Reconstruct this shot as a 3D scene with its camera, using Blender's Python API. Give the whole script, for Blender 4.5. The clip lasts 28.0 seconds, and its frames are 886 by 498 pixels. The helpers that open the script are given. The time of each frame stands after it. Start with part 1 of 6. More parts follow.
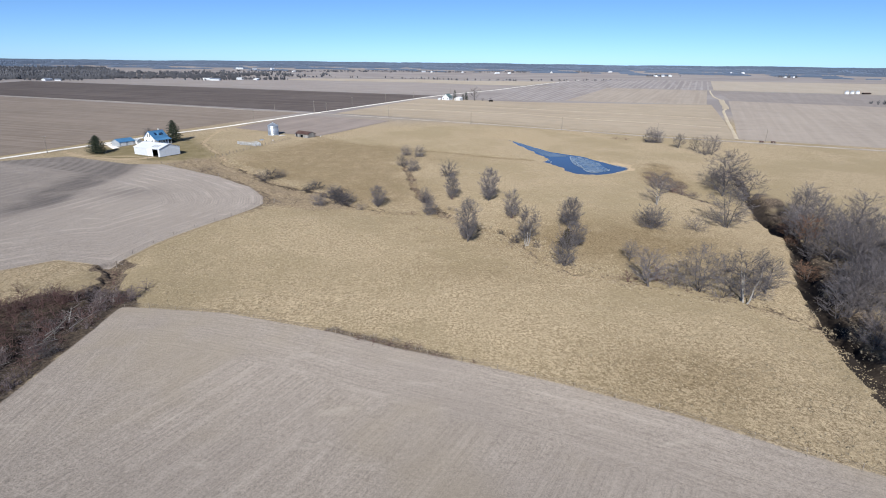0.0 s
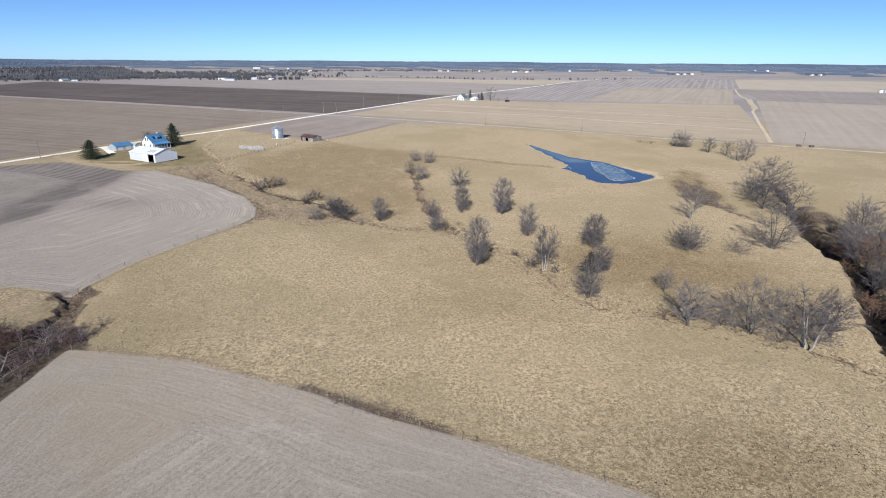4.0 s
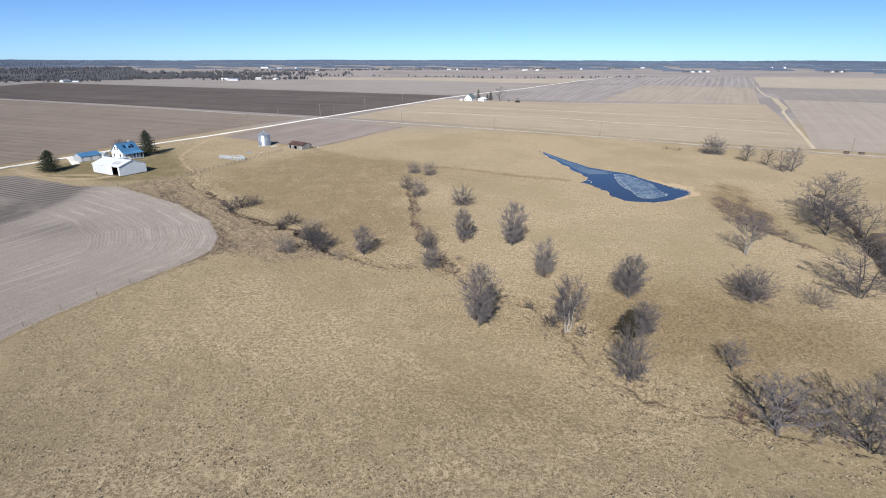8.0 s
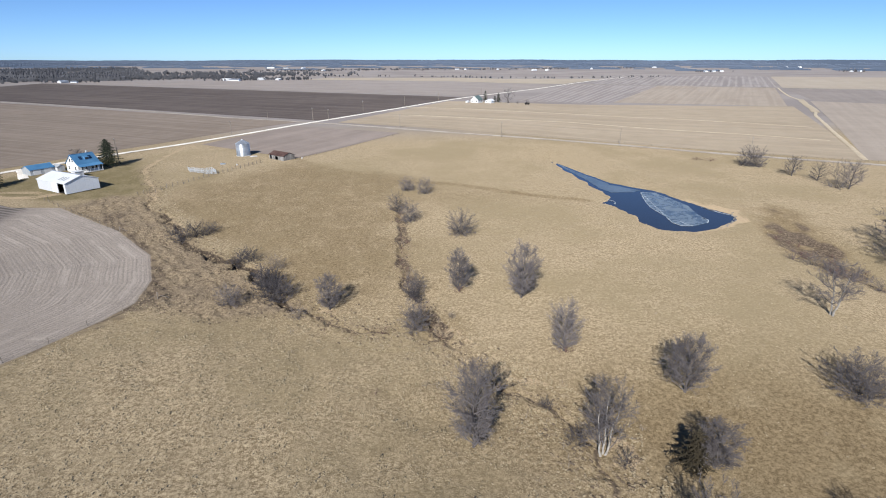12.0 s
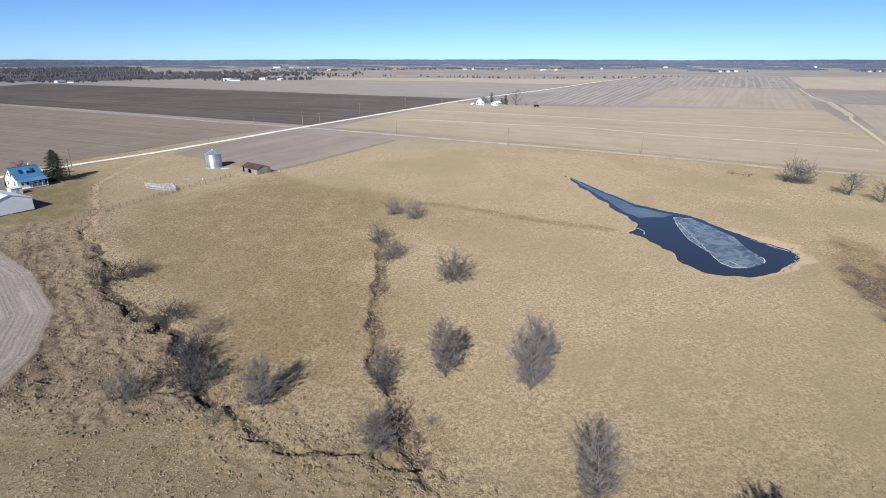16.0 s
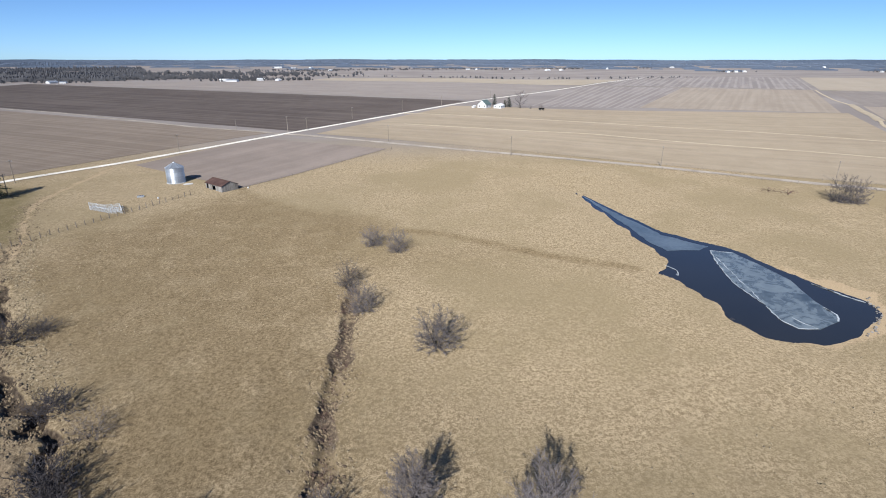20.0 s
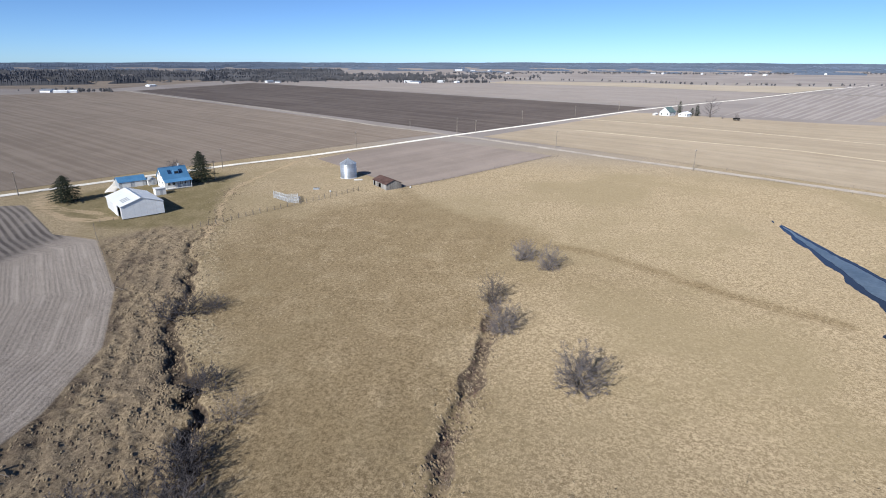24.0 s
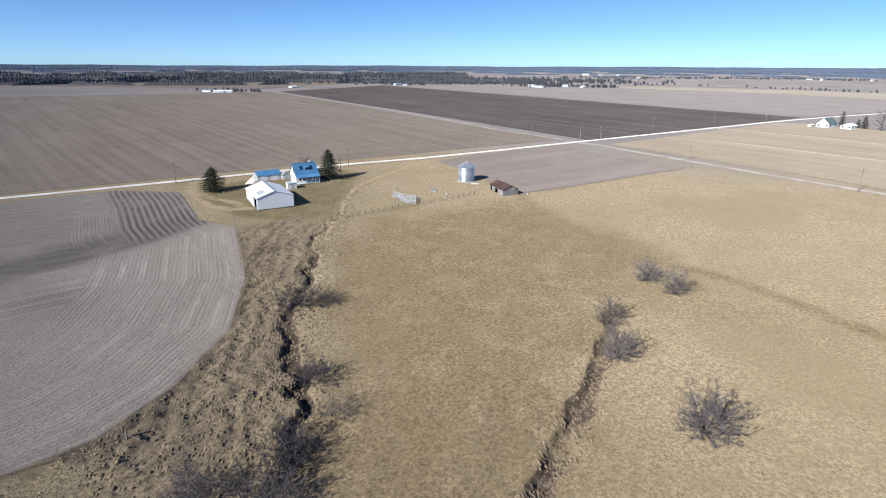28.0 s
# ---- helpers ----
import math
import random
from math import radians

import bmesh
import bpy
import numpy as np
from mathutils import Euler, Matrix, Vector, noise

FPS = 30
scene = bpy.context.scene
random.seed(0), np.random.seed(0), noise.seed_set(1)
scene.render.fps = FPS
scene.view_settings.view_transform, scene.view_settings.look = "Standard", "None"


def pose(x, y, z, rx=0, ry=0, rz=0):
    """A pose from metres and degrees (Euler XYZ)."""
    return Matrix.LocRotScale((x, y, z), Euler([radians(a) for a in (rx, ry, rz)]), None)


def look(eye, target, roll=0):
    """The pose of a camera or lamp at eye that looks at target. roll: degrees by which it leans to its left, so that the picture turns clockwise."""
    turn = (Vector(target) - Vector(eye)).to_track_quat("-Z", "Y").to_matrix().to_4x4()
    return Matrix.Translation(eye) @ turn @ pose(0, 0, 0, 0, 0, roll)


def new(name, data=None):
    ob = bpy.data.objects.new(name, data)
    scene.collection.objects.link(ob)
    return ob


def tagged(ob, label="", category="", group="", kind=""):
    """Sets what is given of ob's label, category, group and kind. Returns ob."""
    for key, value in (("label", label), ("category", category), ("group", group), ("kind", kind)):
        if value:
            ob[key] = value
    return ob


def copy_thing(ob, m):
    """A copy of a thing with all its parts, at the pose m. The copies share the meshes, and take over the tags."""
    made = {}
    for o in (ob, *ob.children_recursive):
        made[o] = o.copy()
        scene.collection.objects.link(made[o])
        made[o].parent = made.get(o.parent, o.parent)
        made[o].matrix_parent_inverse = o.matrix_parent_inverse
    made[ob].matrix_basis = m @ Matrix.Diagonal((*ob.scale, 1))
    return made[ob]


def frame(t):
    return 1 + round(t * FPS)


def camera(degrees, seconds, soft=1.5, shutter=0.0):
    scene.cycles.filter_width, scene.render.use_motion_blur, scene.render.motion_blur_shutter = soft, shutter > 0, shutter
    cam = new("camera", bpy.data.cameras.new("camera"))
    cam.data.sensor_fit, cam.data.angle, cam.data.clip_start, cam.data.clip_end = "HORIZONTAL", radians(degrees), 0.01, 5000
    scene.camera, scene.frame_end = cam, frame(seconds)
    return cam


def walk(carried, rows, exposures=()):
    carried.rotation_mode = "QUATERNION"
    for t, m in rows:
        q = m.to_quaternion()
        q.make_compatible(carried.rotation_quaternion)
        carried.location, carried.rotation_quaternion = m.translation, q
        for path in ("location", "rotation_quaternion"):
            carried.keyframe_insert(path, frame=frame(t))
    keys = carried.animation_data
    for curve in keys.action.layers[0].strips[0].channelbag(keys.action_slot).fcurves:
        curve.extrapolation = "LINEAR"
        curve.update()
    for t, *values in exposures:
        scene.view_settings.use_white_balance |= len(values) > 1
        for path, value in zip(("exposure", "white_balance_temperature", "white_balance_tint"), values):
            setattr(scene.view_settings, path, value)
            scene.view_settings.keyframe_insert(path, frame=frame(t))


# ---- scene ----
cam = camera(79.6, 28.0, soft=1.0)
METRES, EYE, TILT, LEAN, TURN = 164.2, 47.95, -19.65, -1.1, -3.8
ROWS = [
    (0.0, 0.0, 0.0, 0.0, 0.0, 0.26, 0.51),
    (0.5, -0.0001, 0.0051, 0.0016, 0.24, 0.26, 0.43),
    (1.0, 0.0012, 0.0134, 0.0044, 0.48, 0.24, 0.37),
    (1.5, 0.003, 0.0243, 0.0083, 0.72, 0.24, 0.31),
    (2.0, 0.005, 0.0378, 0.0134, 0.9, 0.22, 0.29),
    (2.5, 0.0075, 0.0532, 0.0192, 1.09, 0.2, 0.27),
    (3.0, 0.0103, 0.0704, 0.0256, 1.33, 0.2, 0.21),
    (3.5, 0.0133, 0.0891, 0.0324, 1.55, 0.19, 0.15),
    (5.5, 0.0217, 0.1778, 0.0642, 2.16, 0.1, 0.17),
    (6.0, 0.0236, 0.2018, 0.0728, 2.29, 0.09, 0.16),
    (6.5, 0.0254, 0.2262, 0.0814, 2.41, 0.06, 0.14),
    (7.0, 0.0274, 0.2508, 0.0901, 2.53, 0.07, 0.09),
    (7.5, 0.0291, 0.2756, 0.0988, 2.65, 0.05, 0.07),
    (8.0, 0.031, 0.3007, 0.1076, 2.78, 0.02, 0.07),
    (8.5, 0.0326, 0.3259, 0.1165, 2.88, 0.02, 0.03),
    (9.0, 0.0346, 0.3512, 0.1251, 3.01, 0.02, 0.0),
    (9.5, 0.0362, 0.3762, 0.1338, 3.12, 0.01, -0.02),
    (10.0, 0.0382, 0.4012, 0.1425, 3.24, 0.0, -0.02),
    (10.5, 0.0401, 0.426, 0.151, 3.34, -0.01, -0.07),
    (11.0, 0.0418, 0.4509, 0.1596, 3.44, 0.0, -0.1),
    (11.5, 0.0436, 0.4758, 0.1682, 3.54, 0.0, -0.11),
    (12.0, 0.0455, 0.5007, 0.1768, 3.65, -0.0, -0.14),
    (12.5, 0.0475, 0.5255, 0.1851, 3.76, -0.0, -0.18),
    (14.5, 0.0546, 0.6238, 0.2189, 4.15, -0.02, -0.32),
    (15.0, 0.0564, 0.6483, 0.2277, 4.25, -0.03, -0.34),
    (15.5, 0.0579, 0.6729, 0.2365, 4.34, -0.04, -0.42),
    (16.0, 0.0595, 0.6977, 0.245, 4.45, -0.03, -0.46),
    (16.5, 0.0607, 0.7226, 0.2538, 4.54, -0.05, -0.47),
    (17.0, 0.062, 0.7476, 0.2626, 4.64, -0.06, -0.49),
    (17.5, 0.0632, 0.7725, 0.2716, 4.72, -0.05, -0.52),
    (18.0, 0.0642, 0.7968, 0.2803, 4.78, -0.04, -0.57),
    (18.5, 0.0655, 0.8194, 0.2885, 4.8, -0.05, -0.58),
    (19.0, 0.0666, 0.8396, 0.2959, 4.77, -0.04, -0.58),
    (19.5, 0.0679, 0.8571, 0.3023, 4.75, -0.04, -0.56),
    (20.0, 0.069, 0.8717, 0.3075, 4.83, -0.04, -0.6),
    (20.5, 0.0698, 0.8833, 0.3117, 5.59, -0.05, -0.88),
    (21.0, 0.0705, 0.8924, 0.315, 7.15, -0.07, -1.44),
    (21.5, 0.0713, 0.8998, 0.3171, 9.3, -0.09, -2.21),
    (23.5, 0.0709, 0.9172, 0.3236, 18.94, -0.56, -5.64),
    (24.0, 0.0691, 0.9201, 0.3246, 21.86, -0.82, -6.67),
    (24.5, 0.0675, 0.9229, 0.3256, 24.99, -1.15, -7.72),
    (25.0, 0.0658, 0.9252, 0.3265, 28.08, -1.54, -8.75),
    (25.5, 0.0645, 0.9279, 0.3275, 31.09, -1.97, -9.71),
    (26.0, 0.0631, 0.93, 0.3282, 32.28, -2.13, -10.09),
    (26.5, 0.0614, 0.9319, 0.3289, 33.02, -2.23, -10.33),
    (27.0, 0.0598, 0.9337, 0.3295, 33.48, -2.26, -10.49),
    (27.5, 0.0584, 0.9351, 0.33, 33.79, -2.28, -10.61),
    (28.0, 0.0572, 0.9359, 0.3303, 34.03, -2.29, -10.68),
]
walk(cam, [(t, pose(0, 0, EYE, TILT, LEAN, TURN) @ pose(METRES * x, METRES * y, METRES * z, 90 + pitch, roll, yaw)) for t, x, y, z, yaw, pitch, roll in ROWS],
     exposures=((0.0, 0.02, 6090, 9), (9, 0.05, 6260, 9), (21, 0.04, 6270, 9), (28.0, 0.25, 6200, 9)))

# ---- light ----
SUN_UP, SUN_AZ = radians(32.0), radians(14.1)   # the light travels towards azimuth 14 degrees east of +y
world = bpy.data.worlds.new("sky")
scene.world = world
world.use_nodes = True
wn = world.node_tree.nodes
sky = wn.new("ShaderNodeTexSky")
sky.sky_type = "NISHITA"
sky.sun_disc = False
sky.sun_elevation = SUN_UP
sky.sun_rotation = SUN_AZ + math.pi
sky.altitude = 200
sky.air_density = 0.5
sky.dust_density = 0.15
sky.ozone_density = 3.0
tint = wn.new("ShaderNodeMix")
tint.data_type, tint.blend_type = "RGBA", "MULTIPLY"
tint.inputs[0].default_value = 1.0
tint.inputs[7].default_value = (0.79, 0.965, 1.15, 1)
world.node_tree.links.new(sky.outputs[0], tint.inputs[6])
world.node_tree.links.new(tint.outputs[2], wn["Background"].inputs[0])
wn["Background"].inputs[1].default_value = 0.102
sun = new("sun", bpy.data.lights.new("sun", "SUN"))
sun.data.energy = 4.9
sun.data.angle = radians(0.55)
sun.data.color = (1.0, 0.96, 0.90)
sun.matrix_world = look((0, 0, 300), (math.sin(SUN_AZ) * math.cos(SUN_UP) * 100, math.cos(SUN_AZ) * math.cos(SUN_UP) * 100, 300 - math.sin(SUN_UP) * 100))

K = 1.08    # metres in one unit of the plan


def lin(*pts):
    """Plan points as metres."""
    return np.array(pts, float).reshape(-1, 2) * K


# ---- materials ----
class Nodes:
    """A small writer of node materials."""

    def __init__(self, name, rough=0.9, metal=0.0, spec=0.3):
        self.mat = bpy.data.materials.new(name)
        self.mat.use_nodes = True
        self.tree = self.mat.node_tree
        self.bsdf = self.tree.nodes["Principled BSDF"]
        self.bsdf.inputs["Roughness"].default_value = rough
        self.bsdf.inputs["Metallic"].default_value = metal
        self.bsdf.inputs["Diffuse Roughness"].default_value = 1.0 if rough > 0.85 else 0.2
        self.bsdf.inputs["Specular IOR Level"].default_value = spec
        self.pos = self.node("ShaderNodeNewGeometry").outputs["Position"]

    def node(self, kind):
        return self.tree.nodes.new(kind)

    def put(self, socket, value):
        if hasattr(value, "is_output"):
            self.tree.links.new(value, socket)
        elif isinstance(value, tuple) and len(value) == 3 and socket.type == "RGBA":
            socket.default_value = (*value, 1)
        else:
            socket.default_value = value

    def attr(self, name):
        n = self.node("ShaderNodeAttribute")
        n.attribute_name = name
        return n.outputs["Fac"]

    def rand(self):
        return self.node("ShaderNodeObjectInfo").outputs["Random"]

    def math(self, op, a, b=0.0, c=0.0):
        n = self.node("ShaderNodeMath")
        n.operation = op
        for s, v in zip(n.inputs, (a, b, c)):
            self.put(s, v)
        return n.outputs[0]

    def scaled(self, v, sx, sy, sz, turn=0.0):
        n = self.node("ShaderNodeMapping")
        self.put(n.inputs[0], v)
        n.inputs["Rotation"].default_value = (0, 0, radians(turn))
        n.inputs["Scale"].default_value = (sx, sy, sz)
        return n.outputs[0]

    def noise(self, scale, detail=4.0, rough=0.6, vec=None, distort=0.0):
        n = self.node("ShaderNodeTexNoise")
        self.put(n.inputs["Vector"], self.pos if vec is None else vec)
        n.inputs["Scale"].default_value = scale
        n.inputs["Detail"].default_value = detail
        n.inputs["Roughness"].default_value = rough
        n.inputs["Distortion"].default_value = distort
        return n.outputs["Fac"]

    def ramp(self, fac, lo, hi, a=0.0, b=1.0):
        n = self.node("ShaderNodeMapRange")
        n.interpolation_type = "SMOOTHSTEP"
        for s, v in zip(n.inputs, (fac, lo, hi, a, b)):
            self.put(s, v)
        return n.outputs[0]

    def mix(self, fac, a, b, mode="MIX"):
        n = self.node("ShaderNodeMix")
        n.data_type, n.blend_type = "RGBA", mode
        self.put(n.inputs[0], fac)
        self.put(n.inputs[6], a)
        self.put(n.inputs[7], b)
        return n.outputs[2]

    def bump(self, height, strength=0.5, dist=0.1, under=None):
        n = self.node("ShaderNodeBump")
        n.inputs["Strength"].default_value = strength
        self.put(n.inputs["Distance"], dist)
        self.put(n.inputs["Height"], height)
        if under is not None:
            self.put(n.inputs["Normal"], under)
        return n.outputs[0]

    def done(self, color, normal=None, rough=None):
        self.put(self.bsdf.inputs["Base Color"], color)
        if normal is not None:
            self.put(self.bsdf.inputs["Normal"], normal)
        if rough is not None:
            self.put(self.bsdf.inputs["Roughness"], rough)
        return self.mat


def worn(name, a, b, scale=2.0, rough=0.8, metal=0.0, spec=0.3, bump=0.3, dist=0.02, stretch=(1, 1, 1), vary=0.15):
    """Two tones broken by noise at two scales, with a little change from object to object."""
    n = Nodes(name, rough, metal, spec)
    v = n.scaled(n.pos, *stretch)
    big, fine = n.noise(scale * 0.2, 3, 0.6, v), n.noise(scale * 3, 4, 0.7, v)
    f = n.math("MULTIPLY_ADD", big, 0.55, n.math("MULTIPLY", fine, 0.45))
    col = n.mix(n.ramp(f, 0.35, 0.65), a, b)
    lift = n.math("MULTIPLY_ADD", n.rand(), vary * 2, 1 - vary)
    grey = n.node("ShaderNodeCombineColor")
    for i in range(3):
        n.put(grey.inputs[i], lift)
    col = n.mix(1.0, col, grey.outputs[0], "MULTIPLY")
    return n.done(col, n.bump(fine, bump, dist))


def ground_material():
    n = Nodes("ground_cover", 0.95, 0, 0.1)
    patch, mid, fine = n.noise(0.022, 4, 0.6), n.noise(0.16, 4, 0.65), n.noise(1.7, 5, 0.7)
    blades = n.noise(5.0, 4, 0.75)
    clump = n.node("ShaderNodeTexVoronoi")
    n.put(clump.inputs["Vector"], n.pos)
    clump.inputs["Scale"].default_value = 1.7
    tuft = n.math("MULTIPLY_ADD", fine, 0.5, n.math("MULTIPLY", blades, 0.5))
    grass = n.mix(n.ramp(tuft, 0.40, 0.61), (0.165, 0.121, 0.070), (0.515, 0.414, 0.270))
    grass = n.mix(n.ramp(mid, 0.42, 0.68, 0.0, 0.5), grass, (0.315, 0.250, 0.158))
    grass = n.mix(n.math("SUBTRACT", 0.55, n.math("MULTIPLY", n.attr("tall"), 0.55)), grass, n.mix(n.ramp(tuft, 0.38, 0.63), (0.205, 0.156, 0.095), (0.395, 0.315, 0.205)))
    grass = n.mix(n.ramp(n.noise(0.5, 4, 0.6), 0.5, 0.72, 0.0, 0.5), grass, (0.215, 0.165, 0.10))
    grass = n.mix(n.ramp(patch, 0.43, 0.62, 0.0, 0.62), grass, (0.245, 0.195, 0.115))
    # trampled, shorter turf and mossy green spots
    short = n.mix(n.ramp(tuft, 0.40, 0.61), (0.110, 0.078, 0.042), (0.285, 0.215, 0.125))
    grass = n.mix(n.math("MULTIPLY", n.attr("short"), n.ramp(mid, 0.25, 0.55, 0.35, 0.9)), grass, short)
    lawn = n.mix(n.ramp(fine, 0.3, 0.7), (0.128, 0.106, 0.053), (0.215, 0.172, 0.094))
    grass = n.mix(n.math("MULTIPLY", n.attr("lawn"), n.ramp(mid, 0.3, 0.6, 0.55, 1.0)), grass, lawn)
    # rough creek flat: ridges of turf and bare earth along the old tracks
    flat = n.node("ShaderNodeCombineXYZ")
    place = n.node("ShaderNodeSeparateXYZ")
    n.put(place.inputs[0], n.pos)
    n.put(flat.inputs[0], n.math("MULTIPLY", n.attr("trackside"), 1.5))
    n.put(flat.inputs[1], n.math("MULTIPLY", place.outputs[0], 0.9))
    n.put(flat.inputs[2], n.math("MULTIPLY", place.outputs[1], 0.9))
    ridge = n.noise(1.0, 5, 0.7, flat.outputs[0])
    rough = n.mix(n.ramp(n.math("MULTIPLY_ADD", tuft, 0.6, n.math("MULTIPLY", ridge, 0.4)), 0.40, 0.60), (0.125, 0.093, 0.063), (0.385, 0.30, 0.195))
    rough = n.mix(n.ramp(n.noise(0.07, 4, 0.65), 0.42, 0.62, 0.0, 0.7), rough, n.mix(n.ramp(tuft, 0.4, 0.62), (0.125, 0.097, 0.07), (0.285, 0.22, 0.152)))
    grass = n.mix(n.math("MULTIPLY", n.attr("belt"), 0.9), grass, rough)
    rut = n.ramp(n.math("ABSOLUTE", n.math("SUBTRACT", n.attr("rut"), 0.95)), 0.2, 0.5, 1.0, 0.0)
    grass = n.mix(n.math("MULTIPLY", rut, n.ramp(n.noise(0.25, 3), 0.35, 0.6, 0.2, 0.85)), grass, n.mix(n.ramp(blades, 0.35, 0.65), (0.055, 0.042, 0.033), (0.15, 0.115, 0.085)))
    # bare soil on banks and worn tracks, plus shade painted in under the wood
    soil = n.mix(n.ramp(fine, 0.35, 0.7), (0.062, 0.046, 0.035), (0.235, 0.18, 0.125))
    soil = n.mix(n.math("MULTIPLY", n.attr("wet"), n.ramp(mid, 0.2, 0.6, 0.6, 1.0)), soil, (0.030, 0.024, 0.020))
    edge = n.math("ADD", n.attr("soil"), n.math("MULTIPLY_ADD", tuft, 1.0, -0.5))
    grass = n.mix(n.ramp(edge, 0.45, 0.62), grass, soil)
    pale = n.mix(n.ramp(blades, 0.3, 0.7), (0.32, 0.235, 0.145), (0.51, 0.395, 0.26))
    edge = n.math("ADD", n.attr("pale"), n.math("MULTIPLY_ADD", tuft, 1.0, -0.5))
    grass = n.mix(n.ramp(edge, 0.42, 0.7, 0.0, 0.85), grass, pale)
    # harvested fields: rows of stubble on grey soil
    out, furrow = grass, 0.0
    for key, turn, light, dark in (("field_south", 35.0, (0.425, 0.365, 0.305), (0.185, 0.156, 0.13)), ("field_west", 20.0, (0.40, 0.345, 0.295), (0.165, 0.14, 0.119))):
        d = n.attr(key)
        sx = n.node("ShaderNodeSeparateXYZ")
        n.put(sx.inputs[0], n.scaled(n.pos, 1, 1, 1, turn))
        edge = -14.0 if key == "field_south" else -34.0
        head = n.ramp(n.math("ADD", d, n.math("MULTIPLY_ADD", patch, 6, -3)), edge - 0.02, edge + 0.02)
        along = n.math("ADD", n.math("MULTIPLY", sx.outputs[0], n.math("SUBTRACT", 1.0, head)), n.math("MULTIPLY", d, head))
        along = n.math("ADD", along, n.math("MULTIPLY_ADD", mid, 0.5, -0.25))
        comb = n.node("ShaderNodeCombineXYZ")
        sp = n.node("ShaderNodeSeparateXYZ")
        n.put(sp.inputs[0], n.pos)
        n.put(comb.inputs[0], n.math("MULTIPLY", along, 4.6 if key == "field_south" else 3.2))
        n.put(comb.inputs[1], n.math("MULTIPLY", sp.outputs[0], 0.10 if key == "field_south" else 0.05))
        n.put(comb.inputs[2], n.math("MULTIPLY", sp.outputs[1], 0.10 if key == "field_south" else 0.05))
        row = n.noise(1.0, 2, 0.5, comb.outputs[0])
        wide = n.math("SINE", n.math("MULTIPLY", along, 2 * math.pi / 4.7))
        row = n.ramp(row, 0.3, 0.7)
        straw = n.math("ADD", n.math("MULTIPLY", n.math("MULTIPLY", row, n.ramp(mid, 0.25, 0.6, 0.4, 1.0)), 0.085 if key == "field_south" else 0.10), n.math("MULTIPLY_ADD", blades, 0.55, n.math("MULTIPLY", fine, 0.35)))
        drill = n.math("SINE", n.math("MULTIPLY", along, 2 * math.pi / 0.92))
        straw = n.math("MULTIPLY_ADD", n.math("MULTIPLY", drill, n.ramp(mid, 0.3, 0.6, 0.3, 1.0)), 0.016 if key == "field_south" else 0.03, straw)
        straw = n.math("MULTIPLY_ADD", n.math("MULTIPLY", n.ramp(wide, 0.5, 0.95), n.ramp(n.noise(0.05, 3), 0.45, 0.6)), 0.05 if key == "field_south" else 0.10, straw)
        straw = n.math("MULTIPLY_ADD", n.math("SUBTRACT", n.noise(11.0, 3, 0.7), 0.5), 0.35, straw)
        col = n.mix(n.ramp(straw, 0.28, 0.66), dark, light)
        col = n.mix(n.ramp(patch, 0.4, 0.7, 0.0, 0.6), col, (0.27, 0.23, 0.195))
        col = n.mix(n.ramp(n.noise(0.35, 4, 0.6, n.scaled(n.pos, 0.25, 1, 1, 20)), 0.6, 0.78, 0, 0.5), col, (0.47, 0.41, 0.34))
        if key == "field_south":
            col = n.mix(n.ramp(n.noise(0.03, 3, 0.6), 0.45, 0.65, 0.0, 0.55), col, (0.30, 0.25, 0.185))
        if key == "field_west":
            col = n.mix(n.math("MULTIPLY", n.attr("damp"), n.ramp(n.noise(0.05, 4, 0.65), 0.25, 0.6, 0.45, 1.0)), col, n.mix(n.ramp(straw, 0.3, 0.65), (0.085, 0.073, 0.066), (0.175, 0.152, 0.136)))
            # freshly turned furrows round the corner beside the farm lawn
            swing = n.math("SINE", n.math("MULTIPLY", n.attr("turning"), 2 * math.pi / 1.9))
            turned = n.mix(n.ramp(n.math("MULTIPLY_ADD", fine, 0.8, n.math("MULTIPLY", swing, 0.5)), -0.1, 0.9), (0.068, 0.058, 0.053), (0.235, 0.205, 0.18))
            col = n.mix(n.math("MULTIPLY", n.attr("turned"), n.ramp(n.noise(0.09, 3), 0.3, 0.55, 0.3, 0.75)), col, turned)
        furrow = n.math("MULTIPLY_ADD", n.math("MULTIPLY", drill, n.ramp(d, -0.5, 0.0, 1.0, 0.0)), 0.035 if key == "field_south" else 0.08, furrow)
        inside = n.ramp(n.math("ADD", d, n.math("MULTIPLY_ADD", tuft, 1.6, -0.8)), -0.25, 0.25, 1.0, 0.0)
        out = n.mix(inside, out, col)
    far = n.attr("far")
    plain = n.mix(n.ramp(n.noise(0.006, 3, 0.5), 0.4, 0.6), (0.215, 0.19, 0.178), (0.265, 0.237, 0.22))
    plain = n.mix(n.ramp(n.noise(0.25, 4, 0.6, n.scaled(n.pos, 0.15, 1, 1, 25)), 0.35, 0.7, 0, 0.4), plain, (0.19, 0.162, 0.14))
    out = n.mix(far, out, plain)
    b = n.bump(n.math("MULTIPLY_ADD", n.math("MULTIPLY", ridge, n.attr("belt")), 1.3, n.math("MULTIPLY_ADD", clump.outputs["Distance"], -0.1, n.math("ADD", fine, n.math("MULTIPLY_ADD", blades, 0.5, furrow)))), 0.55, n.math("MULTIPLY_ADD", n.attr("tall"), 0.18, 0.15))
    return n.done(out, b)


